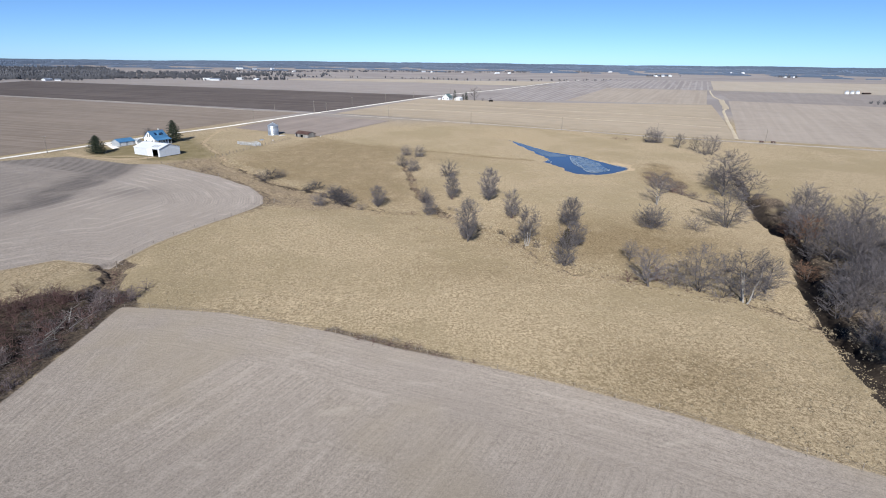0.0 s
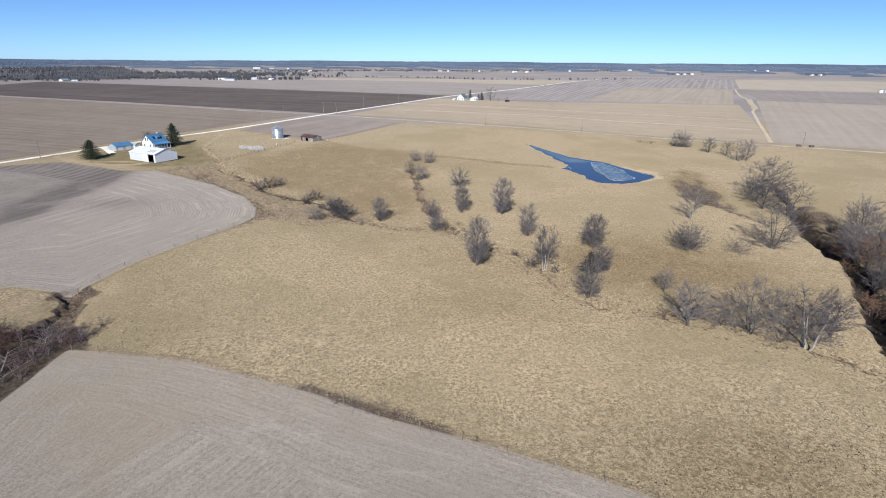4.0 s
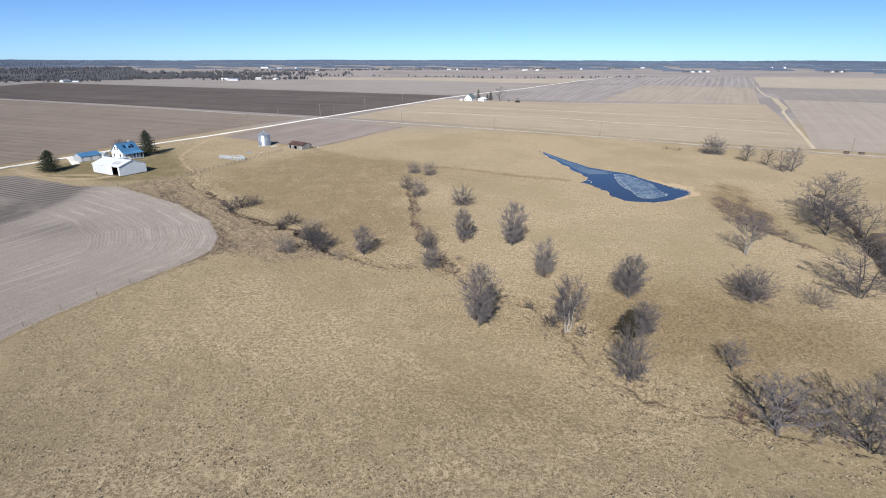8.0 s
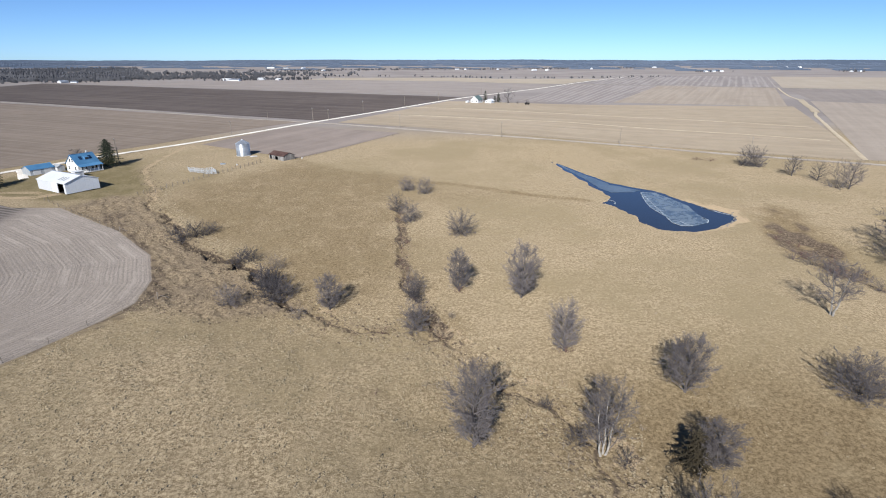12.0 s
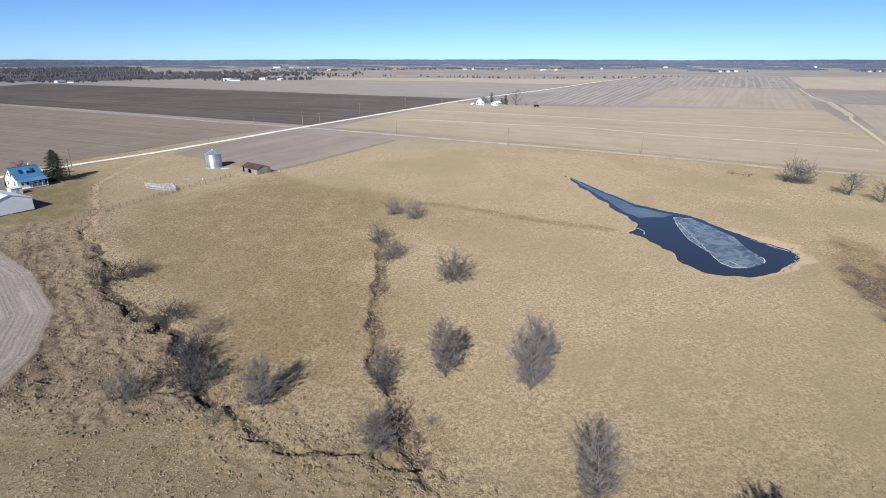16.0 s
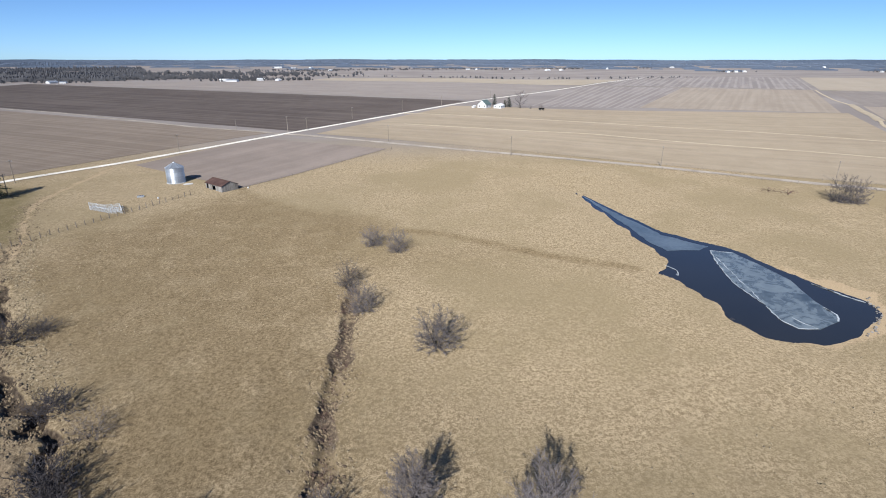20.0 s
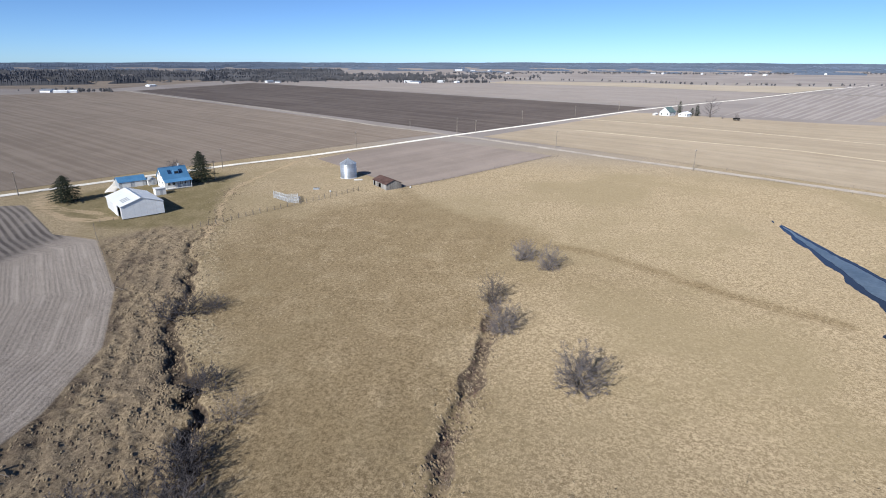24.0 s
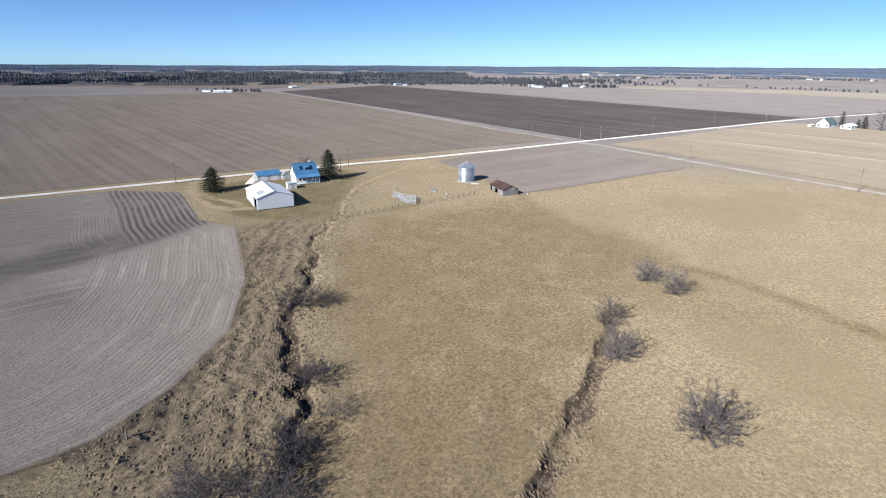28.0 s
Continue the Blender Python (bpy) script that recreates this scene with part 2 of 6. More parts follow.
def field_material(name, a, b, period, strength, stripe=0.0):
    """Rows run along the patch; across is metres from one side."""
    n = Nodes(name, 0.95, 0, 0.1)
    across = n.attr("across")
    big, mid, fine = n.noise(0.012, 4, 0.6), n.noise(0.09, 4, 0.65), n.noise(1.4, 4, 0.7)
    streak = n.node("ShaderNodeCombineXYZ")
    n.put(streak.inputs[0], n.math("MULTIPLY", across, 1.0 / period))
    n.put(streak.inputs[1], n.math("MULTIPLY", n.attr("along"), 0.004))
    bands = n.noise(1.0, 3, 0.6, streak.outputs[0])
    bands = n.ramp(bands, 0.3, 0.7)
    f = n.math("MULTIPLY_ADD", bands, strength * 0.5, n.math("MULTIPLY_ADD", mid, 0.3, n.math("MULTIPLY", fine, 0.3)))
    f = n.math("MULTIPLY_ADD", big, 0.3, f)
    if stripe:
        wave = n.math("SINE", n.math("MULTIPLY_ADD", across, 2 * math.pi / period, n.math("MULTIPLY", mid, 1.5)))
        f = n.math("MULTIPLY_ADD", n.math("MULTIPLY", n.ramp(wave, 0.1, 0.9, -0.5, 0.7), n.ramp(big, 0.3, 0.6, 0.4, 1.0)), stripe * 0.5, f)
    base = 0.5 * (strength * 0.5 + 0.3 + 0.3 + 0.3)
    col = n.mix(n.ramp(f, base - 0.16, base + 0.16), a, b)
    return n.done(col, n.bump(fine, 0.4, 0.08))


M = {}
M["ground"] = ground_material()
M["gravel"] = worn("pale_gravel", (0.52, 0.48, 0.42), (0.72, 0.68, 0.61), 0.8, 0.95, bump=0.4, dist=0.05)
M["dirt_road"] = worn("grey_dirt_road", (0.25, 0.215, 0.18), (0.38, 0.335, 0.285), 0.6, 0.95, bump=0.4, dist=0.05)
M["bark"] = worn("grey_bark", (0.07, 0.06, 0.055), (0.15, 0.13, 0.12), 6.0, 0.95, vary=0.2)
M["bark_pale"] = worn("pale_bark", (0.22, 0.20, 0.175), (0.42, 0.39, 0.35), 5.0, 0.9, vary=0.12)
M["twig"] = worn("grey_twigs", (0.108, 0.094, 0.093), (0.205, 0.182, 0.179), 3.0, 0.95, vary=0.22)
M["twig_red"] = worn("reddish_brush", (0.10, 0.058, 0.05), (0.19, 0.115, 0.10), 3.0, 0.95, vary=0.2)
M["twig_mauve"] = worn("mauve_grey_brush", (0.12, 0.092, 0.09), (0.22, 0.175, 0.17), 3.0, 0.95, vary=0.2)
M["twig_rust"] = worn("rusty_leaves", (0.13, 0.075, 0.05), (0.22, 0.125, 0.08), 3.0, 0.95, vary=0.2)
M["twig_dark"] = worn("dark_grey_twigs", (0.05, 0.045, 0.048), (0.105, 0.095, 0.098), 3.0, 0.95, vary=0.2)
M["field_grass"] = worn("dull_field_grass", (0.26, 0.215, 0.155), (0.33, 0.275, 0.20), 1.0, 0.95)
M["hay_line"] = worn("pale_mown_straw", (0.32, 0.265, 0.19), (0.40, 0.335, 0.245), 1.0, 0.95)
M["needle"] = worn("dark_needles", (0.018, 0.028, 0.018), (0.05, 0.062, 0.036), 4.0, 0.9, vary=0.1)
M["cedar"] = worn("bronze_cedar", (0.035, 0.028, 0.018), (0.075, 0.06, 0.036), 4.0, 0.9)
M["white_metal"] = worn("white_ribbed_metal", (0.74, 0.75, 0.75), (0.83, 0.83, 0.82), 0.7, 0.45, 0.0, 0.5, 0.1, 0.01)
M["white_paint"] = worn("white_painted_boards", (0.72, 0.71, 0.68), (0.82, 0.81, 0.79), 1.5, 0.7)
M["blue_roof"] = worn("blue_metal_roof", (0.075, 0.20, 0.36), (0.11, 0.27, 0.46), 0.8, 0.4, 0.0, 0.5, 0.1, 0.01)
M["blue_panel"] = worn("dark_blue_panel", (0.012, 0.03, 0.075), (0.02, 0.045, 0.10), 1.0, 0.25, 0.0, 0.5)
M["grey_wall"] = worn("grey_siding", (0.40, 0.42, 0.43), (0.55, 0.56, 0.56), 1.0, 0.7)
M["galv"] = worn("galvanised_steel", (0.50, 0.53, 0.56), (0.66, 0.69, 0.72), 1.2, 0.38, 0.65, 0.5, 0.15, 0.01)
M["panel_steel"] = worn("pale_panel_steel", (0.58, 0.61, 0.63), (0.74, 0.76, 0.78), 1.2, 0.5, 0.2, 0.5, 0.1, 0.01)
M["rust_roof"] = worn("rusty_sheet_roof", (0.085, 0.046, 0.038), (0.16, 0.098, 0.08), 1.5, 0.8, 0.1)
M["old_wood"] = worn("weathered_boards", (0.17, 0.15, 0.135), (0.40, 0.38, 0.35), 2.0, 0.95, stretch=(1, 1, 0.2))
# near black for tyres and dark boards, and for interior shade painted on floors
M["dark_in"] = worn("near_black_and_inside_shade", (0.008, 0.008, 0.008), (0.02, 0.018, 0.016), 1.0, 0.9)
M["post"] = worn("weathered_post_wood", (0.17, 0.14, 0.11), (0.33, 0.28, 0.23), 3.0, 0.95)
M["pole"] = worn("pale_pole_wood", (0.24, 0.20, 0.165), (0.40, 0.35, 0.29), 2.0, 0.95)
M["wire"] = worn("grey_wire", (0.14, 0.13, 0.12), (0.26, 0.24, 0.22), 3.0, 0.6, 0.5)
M["concrete"] = worn("pale_concrete", (0.50, 0.48, 0.45), (0.66, 0.64, 0.60), 1.5, 0.9)
M["rock"] = worn("grey_rock", (0.16, 0.15, 0.14), (0.34, 0.32, 0.30), 2.0, 0.95)
M["glass"] = worn("dark_window_glass", (0.02, 0.026, 0.034), (0.035, 0.042, 0.05), 1.0, 0.08, 0.0, 0.6, 0.0)
M["straw"] = worn("dry_grass_blades", (0.22, 0.175, 0.108), (0.42, 0.345, 0.232), 6.0, 0.95, spec=0.1)
# twig grey pushed towards blue, so far-off haze sits in the colour
M["far_wood"] = worn("haze_tinted_wood", (0.105, 0.108, 0.12), (0.16, 0.158, 0.166), 0.05, 1.0, spec=0.05)
# distance haze is painted in as this blue grey base colour
M["far_ridge"] = worn("haze_painted_ridge", (0.125, 0.158, 0.215), (0.165, 0.20, 0.26), 0.004, 1.0, spec=0.0)
M["green_roof"] = worn("grey_green_shingles", (0.10, 0.15, 0.15), (0.16, 0.21, 0.20), 2.0, 0.8)
M["red_box"] = worn("red_box", (0.4, 0.05, 0.03), (0.5, 0.07, 0.05), 2.0, 0.6)


# ---- mesh helpers ----
def part(name, bm, material, parent=None, label=""):
    """Links a bmesh as one mesh object under a thing or part."""
    me = bpy.data.meshes.new(name)
    bm.to_mesh(me)
    bm.free()
    me.materials.append(material)
    ob = new(name, me)
    if parent is not None:
        ob.parent = parent
    return tagged(ob, label)


def raw(name, verts, faces, material, parent=None, smooth=False):
    me = bpy.data.meshes.new(name)
    me.from_pydata(verts, [], faces)
    me.materials.append(material)
    if smooth:
        me.polygons.foreach_set("use_smooth", [True] * len(me.polygons))
    me.update()
    ob = new(name, me)
    if parent is not None:
        ob.parent = parent
    return ob


def box(bm, x0, x1, y0, y1, z0, z1, m=None):
    v = [bm.verts.new((x, y, z)) for x in (x0, x1) for y in (y0, y1) for z in (z0, z1)]
    for q in ((0, 1, 3, 2), (4, 6, 7, 5), (0, 4, 5, 1), (2, 3, 7, 6), (0, 2, 6, 4), (1, 5, 7, 3)):
        bm.faces.new([v[i] for i in q])
    if m is not None:
        bmesh.ops.transform(bm, matrix=m, verts=v)
    return v


def boxed(*args):
    bm = bmesh.new()
    box(bm, *args)
    return bm


def rod(bm, a, b, r0, r1=None, sides=6):
    r1 = r0 if r1 is None else r1
    a, b = Vector(a), Vector(b)
    q = (b - a).to_track_quat("Z", "Y")
    rings = []
    for p, r in ((a, r0), (b, r1)):
        rings.append([bm.verts.new(p + q @ Vector((r * math.cos(2 * math.pi * i / sides), r * math.sin(2 * math.pi * i / sides), 0))) for i in range(sides)])
    for i in range(sides):
        j = (i + 1) % sides
        bm.faces.new((rings[0][i], rings[0][j], rings[1][j], rings[1][i]))
    bm.faces.new(rings[1])
    bm.faces.new(rings[0][::-1])


def roded(*args, **kw):
    bm = bmesh.new()
    rod(bm, *args, **kw)
    return bm


def thing(name, m, label, category, group="", kind=""):
    ob = new(name)
    ob.empty_display_size = 0.1
    ob.matrix_world = m
    return tagged(ob, label, category, group, kind)


# ---- the lie of the land ----
CREEK = lin(-113, 343, -112, 322, -109, 302, -104, 287, -97, 277, -90, 266, -84, 254.5, -81.5, 246, -75, 241, -72, 236.5, -64, 227, -59.5, 220, -55.3, 214, -49.5, 208.5,
            -43, 203, -37.5, 198, -31, 193, -26.5, 188, -21.5, 182, -13, 171.5, -2, 165, 4.5, 165, 12.2, 163, 18, 153, 21, 146.5, 27.5, 143.5, 32, 134, 33.5, 119, 40, 113, 48, 109, 62, 101.3, 73, 95, 82, 83)
WOODS_CREEK = lin(150, 235, 133, 195, 121, 165, 107, 130, 93, 107, 83.5, 89, 77.5, 75, 71, 57, 66, 20)
GULLY = lin(-2.5, 247, 0.2, 236, 1.4, 222, 2.7, 208.5, 3.5, 196, 6, 184, 9.5, 174, 12.6, 164)
DRAW = lin(104, 226, 109, 208, 113, 190, 118, 172, 121, 163)
BRUSH_CREEK = lin(-69, 122, -64, 111, -62.5, 101, -64.5, 88, -66, 74, -67, 52, -69, 20)
POND = lin(63, 322.5, 63.7, 311, 65.2, 296.3, 67.3, 280, 68.7, 267.5, 70.4, 257, 67.6, 250, 64.2, 247.2, 68.2, 243.5, 70, 237.5, 70.5, 224, 72.3, 219, 75, 217.8, 80, 217.2, 88.4, 220.2, 95, 225.2, 99, 229.2, 100, 233, 96, 239.5, 93, 248.5, 89.8, 260.5, 88, 265.3, 84.8, 267.5, 75.8, 276.5, 74, 284.5, 71, 293.5, 66, 312)
FIELD_WEST = lin(-95, 113, -82, 123, -69, 121, -62, 138, -53, 154.5, -48.5, 166, -47, 174, -50, 186, -59, 203, -77, 221, -106, 241, -120, 240, -155, 257, -178, 246, -225, 160, -240, 90, -150, 60)
FIELD_SOUTH = lin(-55, 97, -33, 91, -12, 81, -2, 75.3, 12, 69.2, 22.6, 64.2, 36, 57, 47, 50, 60, 43.5, 60, -160, -60, -160, -57, 40, -55.6, 70)
FARM_YARD = lin(-149, 258, -114, 247.5, -104, 252, -96, 257, -92, 264, -101, 280, -108, 292, -115, 305, -128, 312, -140, 309, -150, 283)
BELT = lin(-47, 174, -50, 186, -59, 203, -77, 221, -106, 241, -100, 258, -88, 257, -82, 247, -70, 235, -57, 219, -46, 205, -32, 192, -20, 180, -14, 174, -30, 167)
MEADOW = lin(-88, 262, -50, 300, -40, 298, -2, 276, -2.5, 247, 3, 208, 6, 184, 12, 164, -2, 168, -20, 184, -50, 212, -72, 240)
WATER = 0.15


def along_line(P, line, closed=False):
    """Distance from points to a line of points."""
    best = np.full(len(P), 1e9)
    pts = np.vstack([line, line[:1]]) if closed else line
    for a, b in zip(pts[:-1], pts[1:]):
        ab = b - a
        t = np.clip(((P - a) @ ab) / (ab @ ab), 0, 1)
        best = np.minimum(best, np.hypot(*(P - a - t[:, None] * ab).T))
    return best


def inside_of(P, poly):
    inside = np.zeros(len(P), bool)
    for (x0, y0), (x1, y1) in zip(poly, np.roll(poly, -1, 0)):
        if y0 != y1:
            inside ^= ((P[:, 1] < y0) != (P[:, 1] < y1)) & (P[:, 0] < (x1 - x0) * (P[:, 1] - y0) / (y1 - y0) + x0)
    return inside


def signed(P, poly):
    """Distance to a closed outline, negative inside."""
    d = along_line(P, poly, True)
    return np.where(inside_of(P, poly), -d, d)


def step(v, lo, hi):
    t = np.clip((v - lo) / (hi - lo), 0, 1)
    return t * t * (3 - 2 * t)


def bell(x, y, cx, cy, sx, sy):
    return np.exp(-(((x - cx) / sx) ** 2 + ((y - cy) / sy) ** 2))


def rough_noise(P, scale, seed):
    """Smooth value noise on a lattice."""
    q = P / scale
    i = np.floor(q).astype(np.int64)
    t = q - i
    t = t * t * (3 - 2 * t)

    def cell(dx, dy):
        h = ((i[:, 0] + dx) * 374761393 + (i[:, 1] + dy) * 668265263 + seed * 1442695041) & 0x7FFFFFFF
        h = ((h ^ (h >> 13)) * 1274126177) & 0x7FFFFFFF
        return ((h ^ (h >> 16)) & 0xFFFF) / 65535.0
    a = cell(0, 0) * (1 - t[:, 0]) + cell(1, 0) * t[:, 0]
    b = cell(0, 1) * (1 - t[:, 0]) + cell(1, 1) * t[:, 0]
    return a * (1 - t[:, 1]) + b * t[:, 1]


def creek_depth(P):
    """How deeply the creek has cut in, from 0 to 1: deep west of the gully's mouth, shallow and grassy past it."""
    x, y = P[:, 0] / K, P[:, 1] / K
    cut = (0.30 + 0.70 * step(-x, 13, 22)) * (1 - 0.45 * step(y, 196, 214)) * (1 - 0.7 * step(y, 238, 262))
    return cut * np.clip(0.45 + 1.1 * rough_noise(P, 9.0, 41), 0, 1)


def land(P, fine=False):
    """Height of the land at points, and the distances that its cover goes by."""
    P = np.asarray(P, float).reshape(-1, 2)
    near = (np.abs(P[:, 0]) < 330) & (P[:, 1] > -60) & (P[:, 1] < 480)
    x, y = P[:, 0] / K, P[:, 1] / K
    z = 6.0 * step(y - 0.12 * x, 190, 450) * (1 - 0.4 * step(x, 20, 160))
    z += 1.3 * bell(x, y, 2, 82, 42, 42) - 1.0 * bell(x, y, -70, 95, 35, 40) + 1.3 * bell(x, y, 66, 172, 24, 26) + 0.9 * bell(x, y, -32, 146, 28, 16) + 0.9 * bell(x, y, -46, 304, 26, 22) - 0.9 * bell(x, y, 60, 130, 26, 18)
    z -= 1.6 * step(x, 70, 120) * step(-y, -230, -150)
    far = np.full(len(P), 1e3)
    D = {k: far.copy() for k in ("creek", "woods", "gully", "draw", "brush", "pond", "west", "south", "yard")}
    Q = P[near]
    if len(Q):
        wob = np.stack([rough_noise(Q, 5.0, 3), rough_noise(Q, 5.0, 4)], 1) * 3.4 - 1.7 + np.stack([rough_noise(Q, 1.8, 13), rough_noise(Q, 1.8, 14)], 1) * 1.2 - 0.6
        D["creek"][near] = along_line(Q + wob, CREEK)
        D["woods"][near] = along_line(Q + wob, WOODS_CREEK)
        D["gully"][near] = along_line(Q + wob * 0.6, GULLY)
        D["draw"][near] = along_line(Q + wob, DRAW)
        D["brush"][near] = along_line(Q + wob, BRUSH_CREEK)
        D["pond"][near] = signed(Q + wob * 0.55, POND)
        D["west"][near] = signed(Q, FIELD_WEST)
        D["south"][near] = signed(Q, FIELD_SOUTH)
        D["yard"][near] = signed(Q + wob, FARM_YARD)
    deep = creek_depth(P)
    z -= (1 - 0.8 * step(y, 235, 290)) * 1.9 * np.exp(-(D["creek"] / 21) ** 2) + 1.7 * deep * (1 - step(D["creek"], 0.3, 0.9 + 1.3 * deep))
    z -= 1.6 * np.exp(-(D["woods"] / 17) ** 2) + 2.3 * (1 - step(D["woods"], 1.2, 3.4))
    z -= 0.7 * np.exp(-(D["gully"] / 8) ** 2) + 0.85 * (1 - step(D["gully"], 0.5, 1.7)) * step(-y, -250, -235)
    z -= 2.8 * np.exp(-(D["draw"] / 10) ** 2)
    z -= 0.9 * np.exp(-(D["brush"] / 8) ** 2) + 1.0 * (1 - step(D["brush"], 0.8, 2.5))
    d = D["pond"]
    shore = WATER + 0.12 + 0.07 * np.clip(d, 0, 40)
    bed = WATER - 0.05 - 0.35 * np.clip(-d, 0, 4)
    z = np.where(d < 0, bed, shore * (1 - step(d, 2, 24)) + z * step(d, 2, 24))
    z = np.where((d >= 0) & (d < 0.6), bed[:] + (shore - bed) * np.clip(d / 0.6, 0, 1), z)
    if fine:
        bare = np.minimum(D["west"], D["south"])
        wild = np.clip(np.minimum(bare, D["pond"]) / 2, 0, 1) * near * (1 - step(y, 270, 292)) * (1 - step(np.abs(x), 105, 125))
        z += wild * (0.22 * (rough_noise(P, 3.2, 1) - 0.5) + 0.26 * (rough_noise(P, 1.3, 2) - 0.5))
        lumps = np.maximum(np.exp(-(np.minimum(D["creek"], D["brush"]) / 7) ** 2), 1 - step(signed(P, BELT), -3, 2)) * wild * (d > 3)
        z += lumps * (0.26 * (rough_noise(P, 2.6, 5) - 0.5) + 0.26 * (rough_noise(P, 1.1, 6) - 0.5))
        z += 0.13 * (1 - step(signed(P, BELT), -2, 1)) * np.sin(D["creek"] * 1.55 + 5 * rough_noise(P, 9.0, 7))
    return z, D


def ground_z(x, y):
    return float(land([[x, y]])[0][0])


def spread(lo, hi, fine, end, grow):
    """Coordinates that are even between lo and hi and grow outwards to +-end."""
    mid = list(np.arange(lo, hi, fine))
    up, s = [mid[-1]], fine
    while up[-1] < end:
        s *= grow
        up.append(up[-1] + s)
    down, s = [mid[0]], fine
    while down[-1] > -end:
        s *= grow
        down.append(down[-1] - s)
    return np.array(down[:0:-1] + mid + up[1:])


def build_ground():
    xs, ys = spread(-118, 118, 1.0, 4900, 1.06), spread(42, 285, 1.0, 4900, 1.075)
    X, Y = np.meshgrid(xs, ys)
    P = np.stack([X.ravel(), Y.ravel()], 1)
    z, D = land(P, True)
    nx, ny = len(xs), len(ys)
    # cells along the banks are cut three by three, so that the creek's edges stay sharp
    mid = np.stack(np.meshgrid((xs[1:] + xs[:-1]) / 2, (ys[1:] + ys[:-1]) / 2), -1).reshape(-1, 2)
    edge = np.minimum(along_line(mid, CREEK), np.minimum(along_line(mid, GULLY) + 2, along_line(mid, BRUSH_CREEK) + 1))
    cut = ((edge < 7.5) | (signed(mid, BELT) < 0)) & (mid[:, 1] > 45) & (mid[:, 1] < 280) & (np.abs(mid[:, 0]) < 110)
    i = (np.arange(ny - 1)[:, None] * nx + np.arange(nx - 1)[None, :]).ravel()
    quads = np.stack([i, i + 1, i + nx + 1, i + nx], 1)[~cut]
    cj, ci = np.divmod(np.nonzero(cut)[0], nx - 1)
    grid = cut.reshape(ny - 1, nx - 1)
    R, ids, extra, small = 3, {}, [], []
    for q, p in zip(ci.tolist(), cj.tolist()):
        for v in range(R):
            for u in range(R):
                face = []
                for du, dv in ((0, 0), (1, 0), (1, 1), (0, 1)):
                    key = (q * R + u + du, p * R + v + dv)
                    if key[0] % R == 0 and key[1] % R == 0:
                        face.append(key[1] // R * nx + key[0] // R)
                        continue
                    if key not in ids:
                        ids[key] = len(P) + len(extra)
                        extra.append(key)
                    face.append(ids[key])
                small.append(face)
    E = np.array(extra)
    gx, gy = np.minimum(E[:, 0] // R, nx - 2), np.minimum(E[:, 1] // R, ny - 2)
    fx, fy = (E[:, 0] - gx * R) / R, (E[:, 1] - gy * R) / R
    EP = np.column_stack([xs[gx] * (1 - fx) + xs[gx + 1] * fx, ys[gy] * (1 - fy) + ys[gy + 1] * fy])
    Z = z.reshape(ny, nx)
    flat = (Z[gy, gx] * (1 - fx) + Z[gy, gx + 1] * fx) * (1 - fy) + (Z[gy + 1, gx] * (1 - fx) + Z[gy + 1, gx + 1] * fx) * fy
    ez, ED = land(EP, True)
    ez += 0.18 * (rough_noise(EP, 0.6, 51) - 0.5) * np.clip((np.minimum(ED["west"], ED["south"])) / 2, 0, 1)
    rim = ((E[:, 0] % R == 0) & ~(grid[gy, gx] & grid[gy, np.maximum(gx - 1, 0)])) | ((E[:, 1] % R == 0) & ~(grid[gy, gx] & grid[np.maximum(gy - 1, 0), gx]))
    ez = np.where(rim, flat, ez)
    P, z = np.vstack([P, EP]), np.r_[z, ez]
    D = {k: np.r_[D[k], ED[k]] for k in D}
    quads = np.vstack([quads, np.array(small)])
    me = bpy.data.meshes.new("ground")
    me.vertices.add(len(P))
    me.vertices.foreach_set("co", np.column_stack([P, z]).astype(np.float32).ravel())
    me.loops.add(quads.size)
    me.loops.foreach_set("vertex_index", quads.ravel().astype(np.int32))
    me.polygons.add(len(quads))
    me.polygons.foreach_set("loop_start", np.arange(0, quads.size, 4, dtype=np.int32))
    me.polygons.foreach_set("use_smooth", np.ones(len(quads), bool))
    x, y = P[:, 0] / K, P[:, 1] / K
    soil = 0.95 * (1 - step(np.minimum(D["creek"] + 2.2 * (1 - creek_depth(P)), D["woods"] * 0.8), 1.0, 2.9)) + 0.80 * np.clip(0.35 + 1.1 * rough_noise(P, 5.0, 43), 0, 1) * (1 - step(D["gully"], 1.1, 2.5)) * step(-y, -246, -236)
    soil = np.maximum(soil, 1.0 * (1 - step(D["brush"] + 5 * (rough_noise(P, 3.0, 61) - 0.5) - 6 * step(-x, 66, 74) * step(y, 82, 90) * step(-y, -108, -102) + 8 * step(y, 98, 106), 10.5, 13.5)))
    # shade below the creek wood's crowns, painted on as dark soil
    under = along_line(P, WOODS_CREEK + np.array((5.0, 2.0)))
    soil = np.maximum(soil, (0.45 + 0.45 * rough_noise(P, 5.0, 76)) * (1 - step(under, 4, 11)) * (y < 190))
    belt = (1 - step(signed(P, BELT), -3, 2.5))
    track = along_line(P, lin(-58, 152, -50, 164, -46.6, 172, -46.5, 178, -49, 184, -53.5, 191, -59, 199, -64, 206, -70, 214, -79, 224, -88, 238))
    soil = np.maximum(soil, (0.38 + 0.3 * rough_noise(P, 2.2, 45)) * (1 - step(track, 2.5, 6.5)) * (y < 240))
    hedge = along_line(P, lin(-13, 81.5, -2, 75.8, 6, 72))
    soil = np.maximum(soil, 0.62 * (1 - step(hedge, 1.0, 3.2)))
    edge = np.abs(np.minimum(D["west"], D["south"]) - 0.8)
